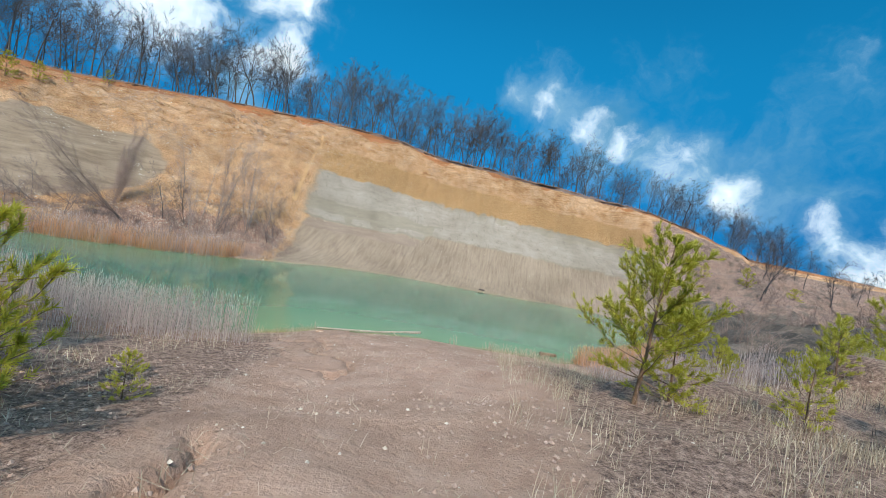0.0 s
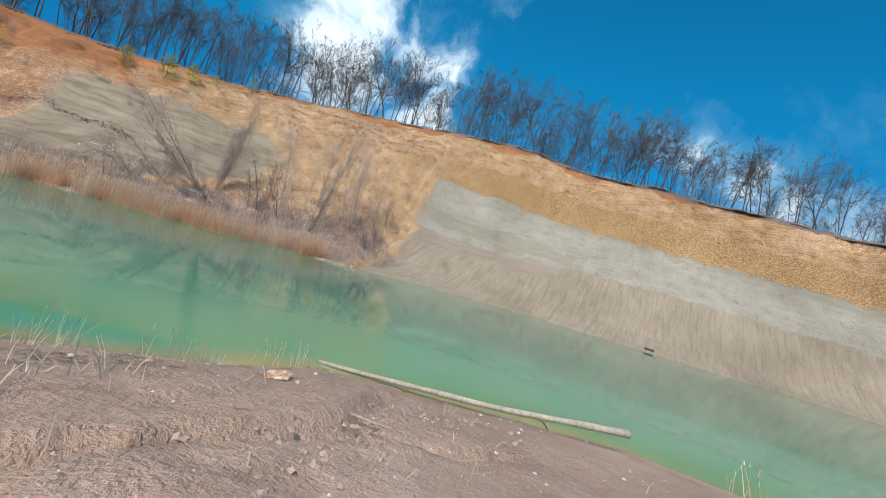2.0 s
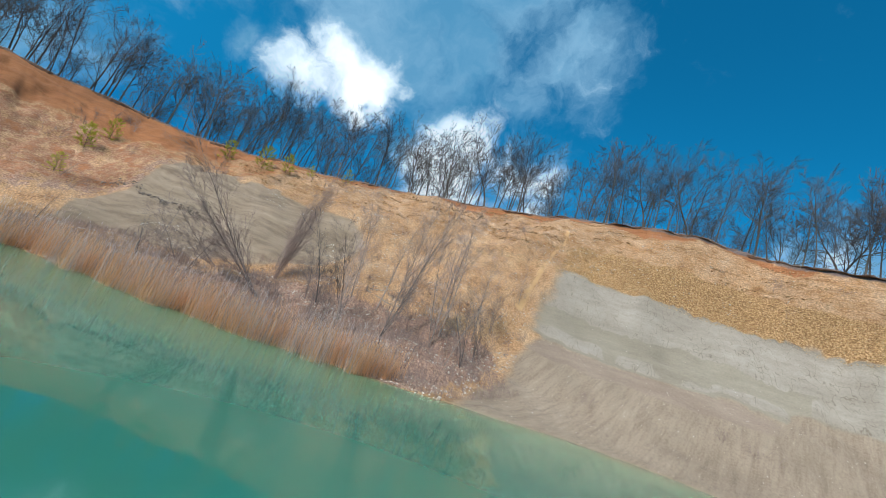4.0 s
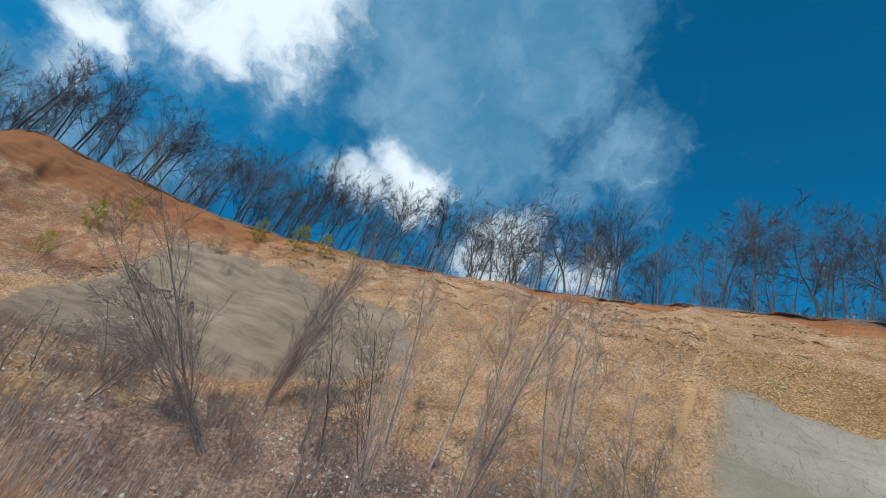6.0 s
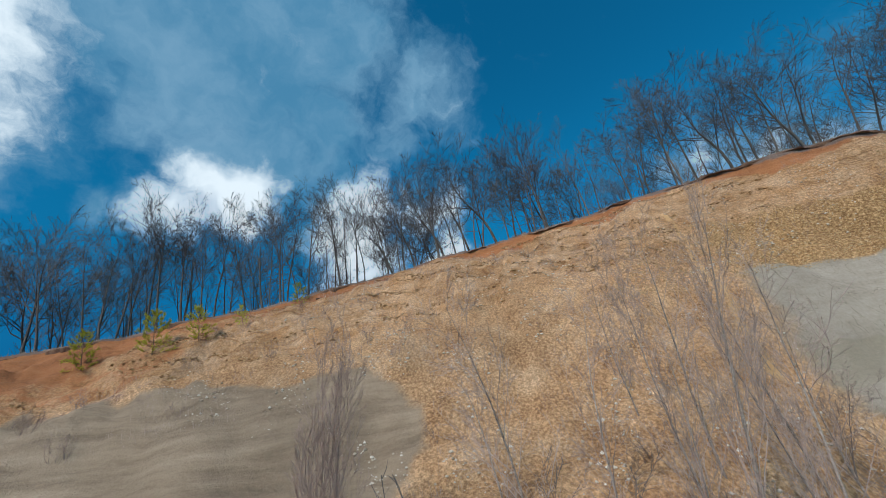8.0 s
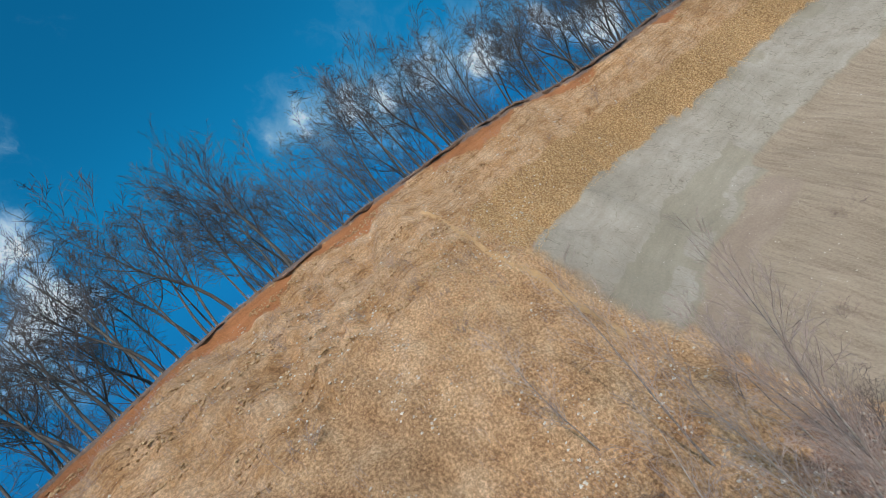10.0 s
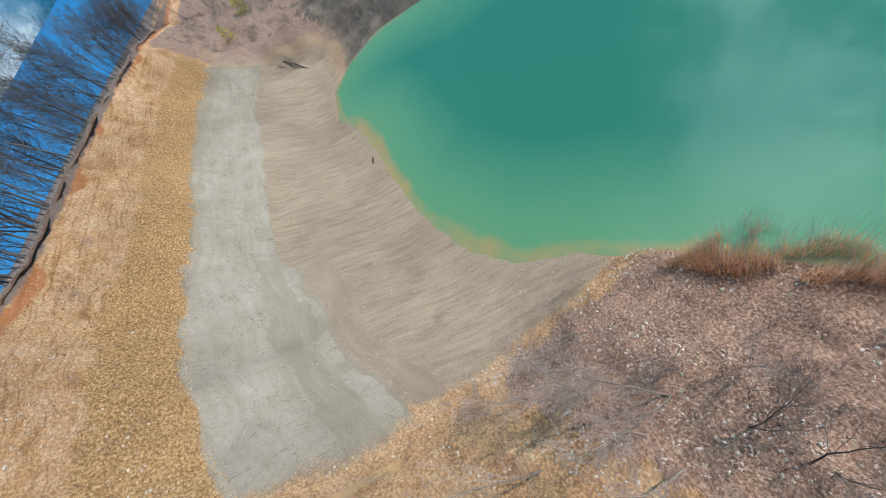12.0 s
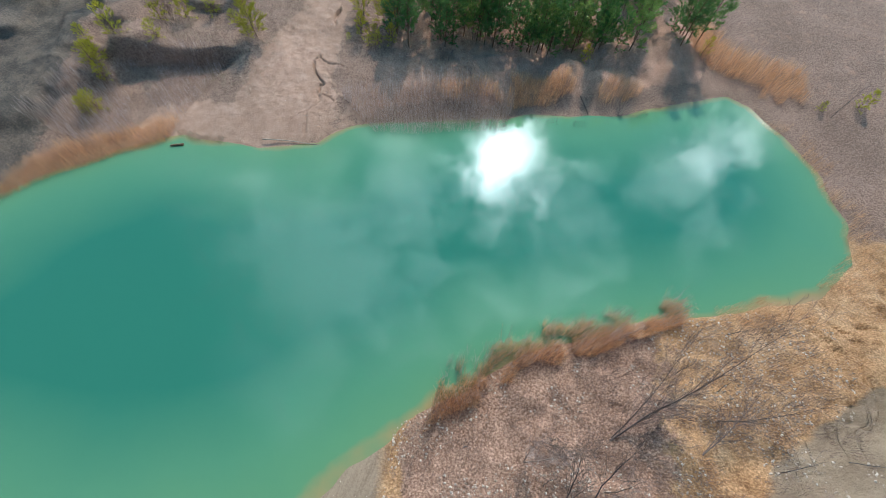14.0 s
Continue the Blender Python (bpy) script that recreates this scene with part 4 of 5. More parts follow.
for c in range(60):  # the wood farther back from the rim
    s = first_s + (last_s - first_s) * (c + rnd.random()) / 60
    k = min(max(int(np.searchsorted(run, s)) - 1, 0), len(seg) - 1)
    a, b = RIM[k, :2], RIM[k + 1, :2]
    p = a + (b - a) * (s - run[k]) / seg[k] + np.array([b[1] - a[1], a[0] - b[0]]) / seg[k] * rnd.uniform(15, 32)
    far_trees.append((p[0], p[1], rnd.uniform(1.0, 1.3)))
for c in range(34):  # trees beyond the lake in the east
    x = rnd.uniform(42, 115)
    far_trees.append((x, 62 + 0.33 * x + rnd.uniform(-14, 8), rnd.uniform(0.4, 0.75)))
WV, WF = [], []
for x, y, size in far_trees:
    t, at = rnd.uniform(0, 6.28), standing(x, y, 0.1)
    turn = np.array([(math.cos(t), -math.sin(t), 0), (math.sin(t), math.cos(t), 0), (0, 0, 1)]) * size
    for V, F in rim_kinds[rnd.choice((0, 3, 6, 4))]:
        base = len(WV)
        WV += (np.array(V) @ turn.T + np.array(at)).tolist()
        WF += [tuple(i + base for i in f) for f in F]
tagged(mesh_object("far_wood", WV, WF, TWIG), "bare grey broadleaf wood behind the rim", "trees", kind="stuff")
for x, y, size in ((-27, 80.3, 1.25), (-21, 81, 1.2), (-47, 80.5, 1.15), (-63.5, 68.5, 1.2), (-6, 83, 1.15)):
    rim_tree(4, x, y, size, (rnd.gauss(0, 5), rnd.gauss(0, 5)))

TWIG_WIDTH, TWIG_STEPS, BRANCH_SHARE = 0.0065, 2, 0.4
# poplars and birches on the slope under the cliff
POPLAR_SPEC = [(30, 0.40, 0.24, 0.14, 0.2), (9, 0.45, 0.42, 0.2, 0.1), (4, 0.5, 0.5, 0.2, 0.05)]
CLUMP_SPEC = [(17, 0.36, 0.26, 0.08, 0.2), (7, 0.45, 0.42, 0.15, 0.1), (4, 0.5, 0.5, 0.2, 0.05)]
BIRCH_SPEC = [(20, 0.62, 0.27, 0.2, 0.1), (8, 0.6, 0.46, 0.2, 0.05), (4, 0.6, 0.5, 0.2, 0.0)]
WIDE_SPEC = [(15, 0.75, 0.42, 0.16, 0.12), (8, 0.65, 0.48, 0.2, 0.06), (5, 0.65, 0.5, 0.2, 0.0)]
SLOPE_TREES = "young trees on the slope"
poplar = plant("poplar_tree", "tall leafless poplar with pale upright branches on the slope", "tree", bare_tree(21, 13.5, 0.085, POPLAR_SPEC, 0.03, 2, 0.06, 12),
               standing(-33.2, 45.6), PALE_BARK, PALE_TWIG, SLOPE_TREES, (0, 3, 0))
plant("poplar_tree", "leaning clump of brown leafless poplar stems on grey clay", "tree", bare_tree(22, 11, 0.045, CLUMP_SPEC, 0.03, 9, 0.05, 10),
              standing(-44.6, 41.2), BUSH_TWIG, BUSH_TWIG, SLOPE_TREES, (-6, 7, 0), 1.0)
birch = plant("birch_tree", "slim leafless birch with pale bark on the slope", "tree", bare_tree(23, 10.5, 0.065, BIRCH_SPEC, 0.045, 1, 0.0, 12),
              standing(-38.6, 45.4), PALE_BARK, PALE_TWIG, SLOPE_TREES, (4, -4, 0))
wide = plant("willow_tree", "spreading leafless young willow with thin brown twigs on the slope", "tree", bare_tree(27, 7.0, 0.06, WIDE_SPEC, 0.08, 2, 0.12, 10),
             standing(-36.1, 43.2), DARK_TWIG, DARK_TWIG, SLOPE_TREES, (14, -4, 0))
for x, y, s, lx, ly in ((-36.6, 46.8, 0.95, 2, 6), (-34.6, 47.6, 0.8, -4, 8), (-31.3, 49.7, 1.0, 3, 3), (-30.1, 52.6, 0.8, -3, 5), (-31.2, 60.4, 0.42, 6, 6),
                        (-40.4, 46.8, 0.7, 3, -5), (-34.1, 53.0, 1.05, -2, 0), (-37.2, 55.5, 0.75, -4, 4), (-27.9, 47.2, 0.6, 12, -4)):
    copy_plant(birch, standing(x, y), (lx, ly, rnd.uniform(0, 360)), s)
for x, y, s, lx, ly in ((-30.8, 48.4, 0.8, 2, 3), (-33.6, 41.2, 0.5, 6, 2)):
    copy_plant(poplar, standing(x, y), (lx, ly, rnd.uniform(0, 360)), s)
for x, y, s, lx, ly in ((-46.6, 34.0, 0.9, 16, -58), (-45.4, 36.8, 0.9, 6, -60), (-32.2, 44.2, 0.8, 8, 0), (-27.4, 48.6, 0.9, 5, 8), (-28.4, 51.4, 0.8, -4, 8),
                        (-42.4, 33.6, 0.7, 12, -6), (-34.4, 39.4, 0.75, 14, 0), (-30.2, 55.2, 0.6, 0, 10), (-38.8, 41.4, 0.7, 0, -10)):
    copy_plant(wide, standing(x, y), (lx, ly, rnd.uniform(0, 360)), s)
plant("poplar_tree", "grey leafless poplar with three stems leaning over the lower slope", "tree",
                bare_tree(28, 14.0, 0.07, [(26, 0.5, 0.32, 0.12, 0.1), (9, 0.5, 0.42, 0.2, 0.08), (4, 0.5, 0.5, 0.2, 0.04)], 0.035, 3, 0.07, 12),
                standing(-39.2, 37.8), DARK_TWIG, BUSH_TWIG, SLOPE_TREES, (37, -36, 0))
dead = plant("dead_sapling_tree", "thin dark dead sapling by the water", "tree", bare_tree(24, 5.6, 0.045, [(8, 0.6, 0.36, 0.3, 0.16), (5, 0.6, 0.4, 0.3, 0.1)], 0.08, 1, 0.0, 12),
             standing(-38.2, 42.0), TWIG, TWIG, "dead saplings", (22, 4, 0), 1.3)
for x, y, s in ((-35.0, 42.3, 0.7), (-29.2, 41.7, 0.6), (-48.6, 25.6, 0.7), (-44, 31, 0.6), (-61.8, -8.4, 0.9), (-27.2, 42.6, 0.5), (-47, 31.5, 0.6), (-50.4, 36.2, 0.7), (-54.5, 34.2, 0.7)):
    copy_plant(dead, standing(x, y), (rnd.gauss(4, 7), rnd.gauss(0, 7), rnd.uniform(0, 360)), s)

# leafless bushes
LIMB_STEPS = 2
BUSH_SPEC = [(4, 0.6, 0.5, 0.2, 0.05), (3, 0.65, 0.55, 0.2, 0.02)]
bush = plant("bush", "leafless brown bush with many thin stems", "bush", bare_tree(31, 1.6, 0.018, BUSH_SPEC, 0.12, 9, 0.3, 5), standing(-21.2, 57.2), TWIG, BUSH_TWIG, "leafless bushes")
bush_b = plant("bush", "low leafless thorny bush on the slope", "bush", bare_tree(32, 1.2, 0.016, BUSH_SPEC, 0.16, 12, 0.45, 5), standing(-10.4, 62.4), TWIG, BUSH_TWIG, "leafless bushes")
for x, y, s in ((-12.8, 62.2, 0.8), (-11.5, 77.3, 1.3), (-6.0, 77.2, 1.1), (-54, 54, 1.2), (-38.4, 62.8, 1.3), (-38.2, 67.8, 1.0), (-48.6, 59.4, 1.5), (-48.3, 66, 0.9),
                (-57.2, 58, 1.3), (-37.7, 57.5, 1.4), (-31.4, 46.2, 2.0), (-25.6, 44.2, 1.1), (-28.8, 52, 1.7), (-29.4, 55.4, 1.4), (-79, 35, 1.0), (-74.6, 31.6, 1.0), (-20, 74, 0.8)):
    copy_plant(rnd.choice((bush, bush_b)), standing(x, y), (rnd.gauss(0, 6), rnd.gauss(0, 6), rnd.uniform(0, 360)), s)
for x, y, s in ((-1.4, -0.4, 0.45), (-2.6, 1.4, 0.5), (-0.6, 0.3, 0.3), (-3.4, -0.6, 0.7), (-3.9, 2.6, 0.4), (8.9, 6.4, 0.5), (7.6, 6.3, 0.35), (12.4, 6.6, 0.5)):
    copy_plant(rnd.choice((bush, bush_b)), standing(x, y), (0, 0, rnd.uniform(0, 360)), s)
placed = 0
while placed < 120:
    x, y = rnd.uniform(-72, -24), rnd.uniform(28, 72)
    k = lie(np.array([x]), np.array([y]))
    if k["ds"][0] < 1.2 or k["dr"][0] < 3 or x > -25 - 0.25 * (y - 45):
        continue
    if -72 < x < -47 and 0.08 < k["g"][0] < 0.5 and rnd.random() < 0.93:
        continue
    if rnd.random() > (0.9 if k["g"][0] < 0.25 else 0.35):
        continue
    copy_plant(rnd.choice((bush, bush_b)), standing(x, y), (rnd.gauss(0, 8), rnd.gauss(0, 8), rnd.uniform(0, 360)), rnd.uniform(0.5, 1.2))
    placed += 1
for c in range(230):  # thickets on the far banks
    x, y = (rnd.uniform(27, 90), rnd.uniform(25, 95)) if c < 160 else (rnd.uniform(-100, -66), rnd.uniform(2, 32)) if c < 180 else (rnd.uniform(-48, 24), rnd.uniform(-24, 10))
    if lie(np.array([x]), np.array([y]))["ds"][0] < 2.5 or (x > -8 and x < 15 and y > -8):
        continue
    copy_plant(rnd.choice((bush, bush_b)), standing(x, y), (rnd.gauss(0, 5), rnd.gauss(0, 5), rnd.uniform(0, 360)), rnd.uniform(1.0, 2.2) * (1.4 if x > 26 else 1.0))


# ---- pines ----
def tuft(rnd, V, F, p, d, length, needles, width):
    """A brush of needles round the end of a shoot."""
    for _ in range(needles):
        s = p + d * length * rnd.uniform(-0.75, 0.1)
        w = off_axis(rnd, d, rnd.uniform(0.35, 1.0))
        a = w.orthogonal().normalized()
        a.rotate(Matrix.Rotation(rnd.uniform(0, 6.28), 3, w))
        i, n = len(V), length * rnd.uniform(0.55, 0.9)
        V += [s - a * width, s + a * width, s + w * n]
        F.append((i, i + 1, i + 2))


def pine(seed, height, radius, whorls, arms, reach, needles, nlen, bare=0.12, width=0.006, shoots=7):
    rnd = random.Random(seed)
    TV, TF, BV, BF, NV, NF = [], [], [], [], [], []
    pts, rr = bough(rnd, Vector((0, 0, -0.2)), Vector((rnd.gauss(0, 0.03), rnd.gauss(0, 0.03), 1)), height, radius, radius * 0.12, 10, 0.035, 0.05)
    tube(TV, TF, pts, rr, 7)
    for w in range(whorls):
        f = bare + (0.97 - bare) * (w / (whorls - 1)) ** 0.9
        k = min(int(f * 10), 9)
        p = pts[k].lerp(pts[k + 1], f * 10 - k)
        ln0 = reach * (1 - f) ** 0.5 * min(1.0, 0.7 + 1.2 * f) + 0.04 * height
        turn = rnd.uniform(0, 6.28)
        for a in range(arms):
            if rnd.random() < 0.12:
                continue
            t = turn + 6.283 * (a + rnd.uniform(-0.3, 0.3)) / arms
            rise = 0.0 + 0.75 * f + rnd.gauss(0, 0.16)
            d = Vector((math.cos(t), math.sin(t), rise)).normalized()
            ln = ln0 * rnd.uniform(0.55, 1.15)
            q, qr = bough(rnd, p, d, ln, radius * 0.3 * (1.1 - f), 0.006, 5, 0.1, 0.07)
            tube(BV, BF, q, qr, 3)
            for c in range(max(3, int(ln * shoots))):
                g = rnd.uniform(0.3, 1.0)
                j = min(int(g * 5), 4)
                s = q[j].lerp(q[j + 1], g * 5 - j)
                dd = (q[j + 1] - q[j]).normalized()
                e, er = bough(rnd, s, off_axis(rnd, dd, rnd.uniform(0.4, 0.9)) + Vector((0, 0, 0.35)), ln * rnd.uniform(0.12, 0.28), 0.007, 0.004, 2, 0.1, 0.15)
                ribbon(BV, BF, [e[0], e[-1]], 0.006)
                tuft(rnd, NV, NF, e[-1], (e[-1] - e[0]).normalized(), nlen, needles, width)
                tuft(rnd, NV, NF, e[1], (e[-1] - e[0]).normalized(), nlen, needles // 2, width)
            tuft(rnd, NV, NF, q[-1], (q[-1] - q[-2]).normalized(), nlen * 1.1, needles, width)
    tuft(rnd, NV, NF, pts[-1], Vector((0, 0, 1)), nlen * 1.4, needles * 2, width)
    return (TV, TF), (BV, BF), (NV, NF)


def pine_tree(label, shape, at, group, lean=(0, 0, 0), scale=1.0, leaf=NEEDLE, leaf_label="yellow-green needles"):
    ob = thing("pine_tree", label, "tree", group=group)
    part("trunk", *shape[0], PINE_BARK, ob, smooth=True)
    part("branchwork", *shape[1], PINE_BARK, ob)
    part("needles", *shape[2], leaf, ob, leaf_label)
    ob.matrix_basis = pose(*at, *lean) @ Matrix.Scale(scale, 4)
    return ob


near_pine = pine_tree("young yellow-green pine on the sandy bank", pine(41, 4.6, 0.065, 12, 5, 2.0, 22, 0.15, 0.2, 0.0075, 17), standing(8.4, 6.7), "young pines", (0, 7, 20))
small_pine = pine_tree("small sparse young pine among dry grass", pine(42, 2.6, 0.04, 9, 5, 1.25, 20, 0.18, 0.12, 0.008, 6), standing(11.8, 5.9), "young pines", (0, 0, 0), 0.7)
copy_plant(small_pine, standing(-2.7, 0.6), (0, 0, 70), 1.15)
copy_plant(small_pine, standing(-1.5, 1.9), (0, 0, 10), 0.35)
# two unseen pines, added out of view to cast shadows on the left foreground
copy_plant(near_pine, standing(-1.6, -2.6), (0, 0, 200), 0.9)
copy_plant(near_pine, standing(-4.6, -2.2), (0, 0, 80), 1.0)
copy_plant(small_pine, standing(-4.3, 2.0), (0, 0, 160), 0.6)
copy_plant(small_pine, standing(-6.8, 0.4), (0, 0, 250), 1.0)
copy_plant(small_pine, standing(-5.2, 1.2), (0, 0, 310), 0.7)
copy_plant(small_pine, standing(-4.6, 0.6), (0, 0, 200), 0.8)
copy_plant(small_pine, standing(9.4, 7.1), (4, 8, 110), 1.0)
for x, y, s in ((21, 14.6, 1.3), (20.5, 19, 0.9), (22, 17.5, 1.1), (19.6, 23.2, 0.8), (24, 16, 1.0), (-1.8, -1.2, 0.6), (19.8, 22.9, 0.75), (22.5, 17.5, 1.0), (17.8, 7.2, 1.3), (15, 5.5, 0.9), (20, 9, 1.2), (13.6, 2.4, 0.9), (-60.6, -9.6, 0.6), (-46, -15.5, 0.9), (-30.6, -6.2, 0.9), (34, 29, 1.3), (46, 68, 1.4), (52, 66, 1.3), (41, 72, 1.2),
                (-75.2, 41.8, 1.2), (-70.6, 45.2, 1.6), (-68.6, 47.9, 1.15), (-67.9, 51.4, 0.7), (-79, 29.4, 1.1), (-76.1, 27.6, 1.2), (-71.8, 26.2, 0.9), (-67.8, 57.6, 0.9), (-64.8, -10.8, 1.0),
                (21.8, 18.2, 1.3), (19, 22.7, 1.1), (17.5, 12.6, 1.0), (29, 9, 1.4), (26, 4, 1.6), (32, 3, 1.3), (22, 2, 1.2), (17, -1, 1.3), (14, 0.5, 1.1), (37, 12, 1.5), (27, -4, 1.7), (20, -6, 1.5)):
    copy_plant(small_pine, standing(x, y), (rnd.gauss(0, 3), rnd.gauss(0, 3), rnd.uniform(0, 360)), s * rnd.uniform(0.9, 1.1))
wood_pine = pine_tree("tall slender green pine in the wood by the lake", pine(43, 8.5, 0.09, 12, 5, 2.2, 7, 0.38, 0.3, 0.04, 4.5), standing(-14, -2.5), "pines of the lakeside wood", leaf=WOOD_NEEDLE, leaf_label="deep green needles")
wood_pine_b = pine_tree("dense green pine in the wood by the lake", pine(44, 7.0, 0.08, 11, 5, 2.2, 7, 0.38, 0.15, 0.04, 4.5), standing(-19, -3.5), "pines of the lakeside wood", leaf=WOOD_NEEDLE, leaf_label="deep green needles")
for c in range(105):
    s, back = (c * 0.618) % 1.0, rnd.random() ** 1.5 * 22
    x, y = -8 - 38 * s + 0.4 * back, 1.6 - 15.0 * s - 0.9 * back
    copy_plant(rnd.choice((wood_pine, wood_pine_b)), standing(x, y), (rnd.gauss(0, 2), rnd.gauss(0, 2), rnd.uniform(0, 360)), rnd.uniform(0.7, 1.15))


# ---- reeds, grass and litter ----
def blades(name, label, category, spots, mat, tall, lean=0.12, wide=0.008, plume=0.0, bent=0.0, seed=5):
    """One bed of stalks: each a thin folded blade, some with a plume."""
    rnd = np.random.default_rng(seed)
    n = len(spots)
    x, y = spots[:, 0], spots[:, 1]
    z = lie(x, y)["z"]
    h = tall[0] + (tall[1] - tall[0]) * rnd.random(n)
    t = rnd.random(n) * 6.283
    tilt = np.abs(rnd.normal(0, lean, n))
    dx, dy = np.cos(t) * tilt * h, np.sin(t) * tilt * h
    s = rnd.random(n) * 6.283
    ax, ay = np.cos(s) * wide, np.sin(s) * wide
    z0 = np.maximum(z, -0.25) - 0.03
    rows = []
    for f, w in ((0, 1.0), (0.55, 0.8), (1.0, 0.3)):
        cx, cy = x + dx * f ** (1 + bent), y + dy * f ** (1 + bent)
        cz = z0 + h * f * np.cos(tilt * f)
        rows += [np.stack([cx - ax * w, cy - ay * w, cz], 1), np.stack([cx + ax * w, cy + ay * w, cz], 1)]
    if plume:
        cx, cy, cz = x + dx * 1.06, y + dy * 1.06, z0 + h * 1.02
        k = plume * (0.4 + rnd.random(n))
        rows += [np.stack([cx - ax * 1.7, cy - ay * 1.7, cz - k * 0.4], 1), np.stack([cx + ax * 1.7, cy + ay * 1.7, cz - k * 0.4], 1), np.stack([cx + dx * 0.1, cy + dy * 0.1, cz + k], 1)]
    m = len(rows)
    V = np.stack(rows, 1).reshape(-1, 3)
    i = (np.arange(n) * m)[:, None]
    F = np.concatenate([i + [0, 1, 3, 2], i + [2, 3, 5, 4]]).tolist()
    if plume:
        F += (i + [6, 7, 8]).tolist()
    ob = mesh_object(name, V.tolist(), F, mat)
    return tagged(ob, label, category, kind="stuff")


def scatter(n, box, keep, seed):
    """n places in the box (x0, y0, x1, y1) for which keep(x, y, lie) holds."""
    r = np.random.default_rng(seed)
    got = np.zeros((0, 2))
    for _ in range(60):
        p = np.stack([r.uniform(box[0], box[2], n * 2), r.uniform(box[1], box[3], n * 2)], 1)
        got = np.vstack([got, p[keep(p[:, 0], p[:, 1], lie(p[:, 0], p[:, 1]))]])
        if len(got) >= n:
            break
    return got[:n]


def patchy(x, y, size, cut, shift=0):
    return fbm(x / size + shift, y / size, 3) > cut


blades("reed_bed", "tall dry pinkish reeds at the lake edge", "reeds",
       scatter(8000, (-24, 3, -4.2, 16), lambda x, y, k: (k["ds"] > -2.0) & (k["ds"] < 5.2) & (0.872 * (x - 4.2) + 0.49 * (y + 4.16) < 0) & (0.498 * (x - 1.47) + 0.867 * (y - 7.3) < -0.1) & (0.302 * (x - 0.1) + 0.953 * (y - 11.24) < -0.1), 1), REED, (0.9, 1.9), 0.09, 0.0055, 0.16)
blades("reed_bed", "sparse broken reeds beside the sand", "reeds",
       scatter(150, (-8, 10.5, -4.0, 17.5), lambda x, y, k: (k["ds"] > -0.9) & (k["ds"] < 0.7) & patchy(x, y, 0.7, 0.0), 31), STRAW, (0.1, 0.5), 0.35, 0.004, 0.06)
blades("reed_bed", "short dry reed stalks along the shore", "reeds",
       scatter(900, (-8, 14, 22, 32), lambda x, y, k: (np.abs(k["ds"]) < 0.5) & (x > 2.5) & patchy(x, y, 1.5, -0.15), 2), STRAW, (0.2, 0.6), 0.2, 0.008, 0.08)
blades("reed_bed", "broad field of tan reeds beyond the pine", "reeds",
       scatter(4200, (10.5, 18, 20.5, 36), lambda x, y, k: (k["ds"] > -0.8) & (k["ds"] < 2.4 + 1.5 * fbm(x / 2, y / 2, 2)), 3), RUST_REED, (0.5, 1.2), 0.2, 0.009, 0.14)
blades("reed_bed", "pinkish dry reeds and grass behind the pines", "reeds",
       scatter(5000, (10.5, 8, 24, 27), lambda x, y, k: (k["ds"] > 1.5) & (k["ds"] < 12) & (y > 9.2 + 0.5 * (x - 10)) & patchy(x, y, 3.0, -0.2, 40), 43), REED, (0.5, 1.2), 0.16, 0.008, 0.12)
blades("reed_bed", "rusty reeds under the slope at the lake edge", "reeds",
       scatter(6000, (-45, 20, -26, 42), lambda x, y, k: (k["ds"] > -1.4 + 2.0 * fbm(x, y, 2)) & (k["ds"] < 1.3 + fbm(x, y + 9, 2)) & patchy(x, y, 3.4, -0.24, 4), 4), RUST_REED, (0.5, 1.9), 0.22, 0.013, 0.14)
blades("reed_bed", "tall pale stalks standing among the rusty reeds", "reeds",
       scatter(1500, (-45, 20, -26, 42), lambda x, y, k: (k["ds"] > -1.8 + 2.0 * fbm(x, y, 2)) & (k["ds"] < 1.0) & patchy(x, y, 3.4, -0.24, 4), 44), REED, (1.3, 2.8), 0.14, 0.011, 0.16)
blades("reed_bed", "thin reeds along the western shore", "reeds",
       scatter(1500, (-66, -6, -48, 32), lambda x, y, k: (k["ds"] > -0.8) & (k["ds"] < 1.8) & patchy(x, y, 2.2, -0.1, 8), 5), RUST_REED, (0.5, 1.1), 0.14, 0.011, 0.1)
for at, reach, many in (((-26, 0.8), (4.6, 2.2), 1900), ((-36, -3.2), (3.0, 1.4), 500), ((-18, 4.6), (3.5, 1.2), 500)):
    blades("reed_bed", "rusty reed patch on the southern bank", "reeds",
           scatter(many, (at[0] - 6, at[1] - 5, at[0] + 6, at[1] + 5),
                   lambda x, y, k: (k["ds"] > 1.0) & (((0.87 * (x - at[0]) + 0.5 * (y - at[1])) / reach[0]) ** 2 + ((0.87 * (y - at[1]) - 0.5 * (x - at[0])) / reach[1]) ** 2 < 1 + 1.2 * fbm(x / 1.5, y / 1.5, 3)), 6),
           RUST_REED, (0.6, 1.4), 0.16, 0.012, 0.1)
blades("reed_bed", "orange reeds at the western inlet", "reeds",
       scatter(4200, (-62, -24, -44, -9), lambda x, y, k: (np.abs(y + 15.2 + 0.3 * (x + 51.5)) < 3.0 + 2.5 * fbm(x / 2, y / 2, 3)) & (x > -59) & (k["ds"] > 0.5), 7), RUST_REED, (0.8, 1.5), 0.14, 0.012, 0.1)
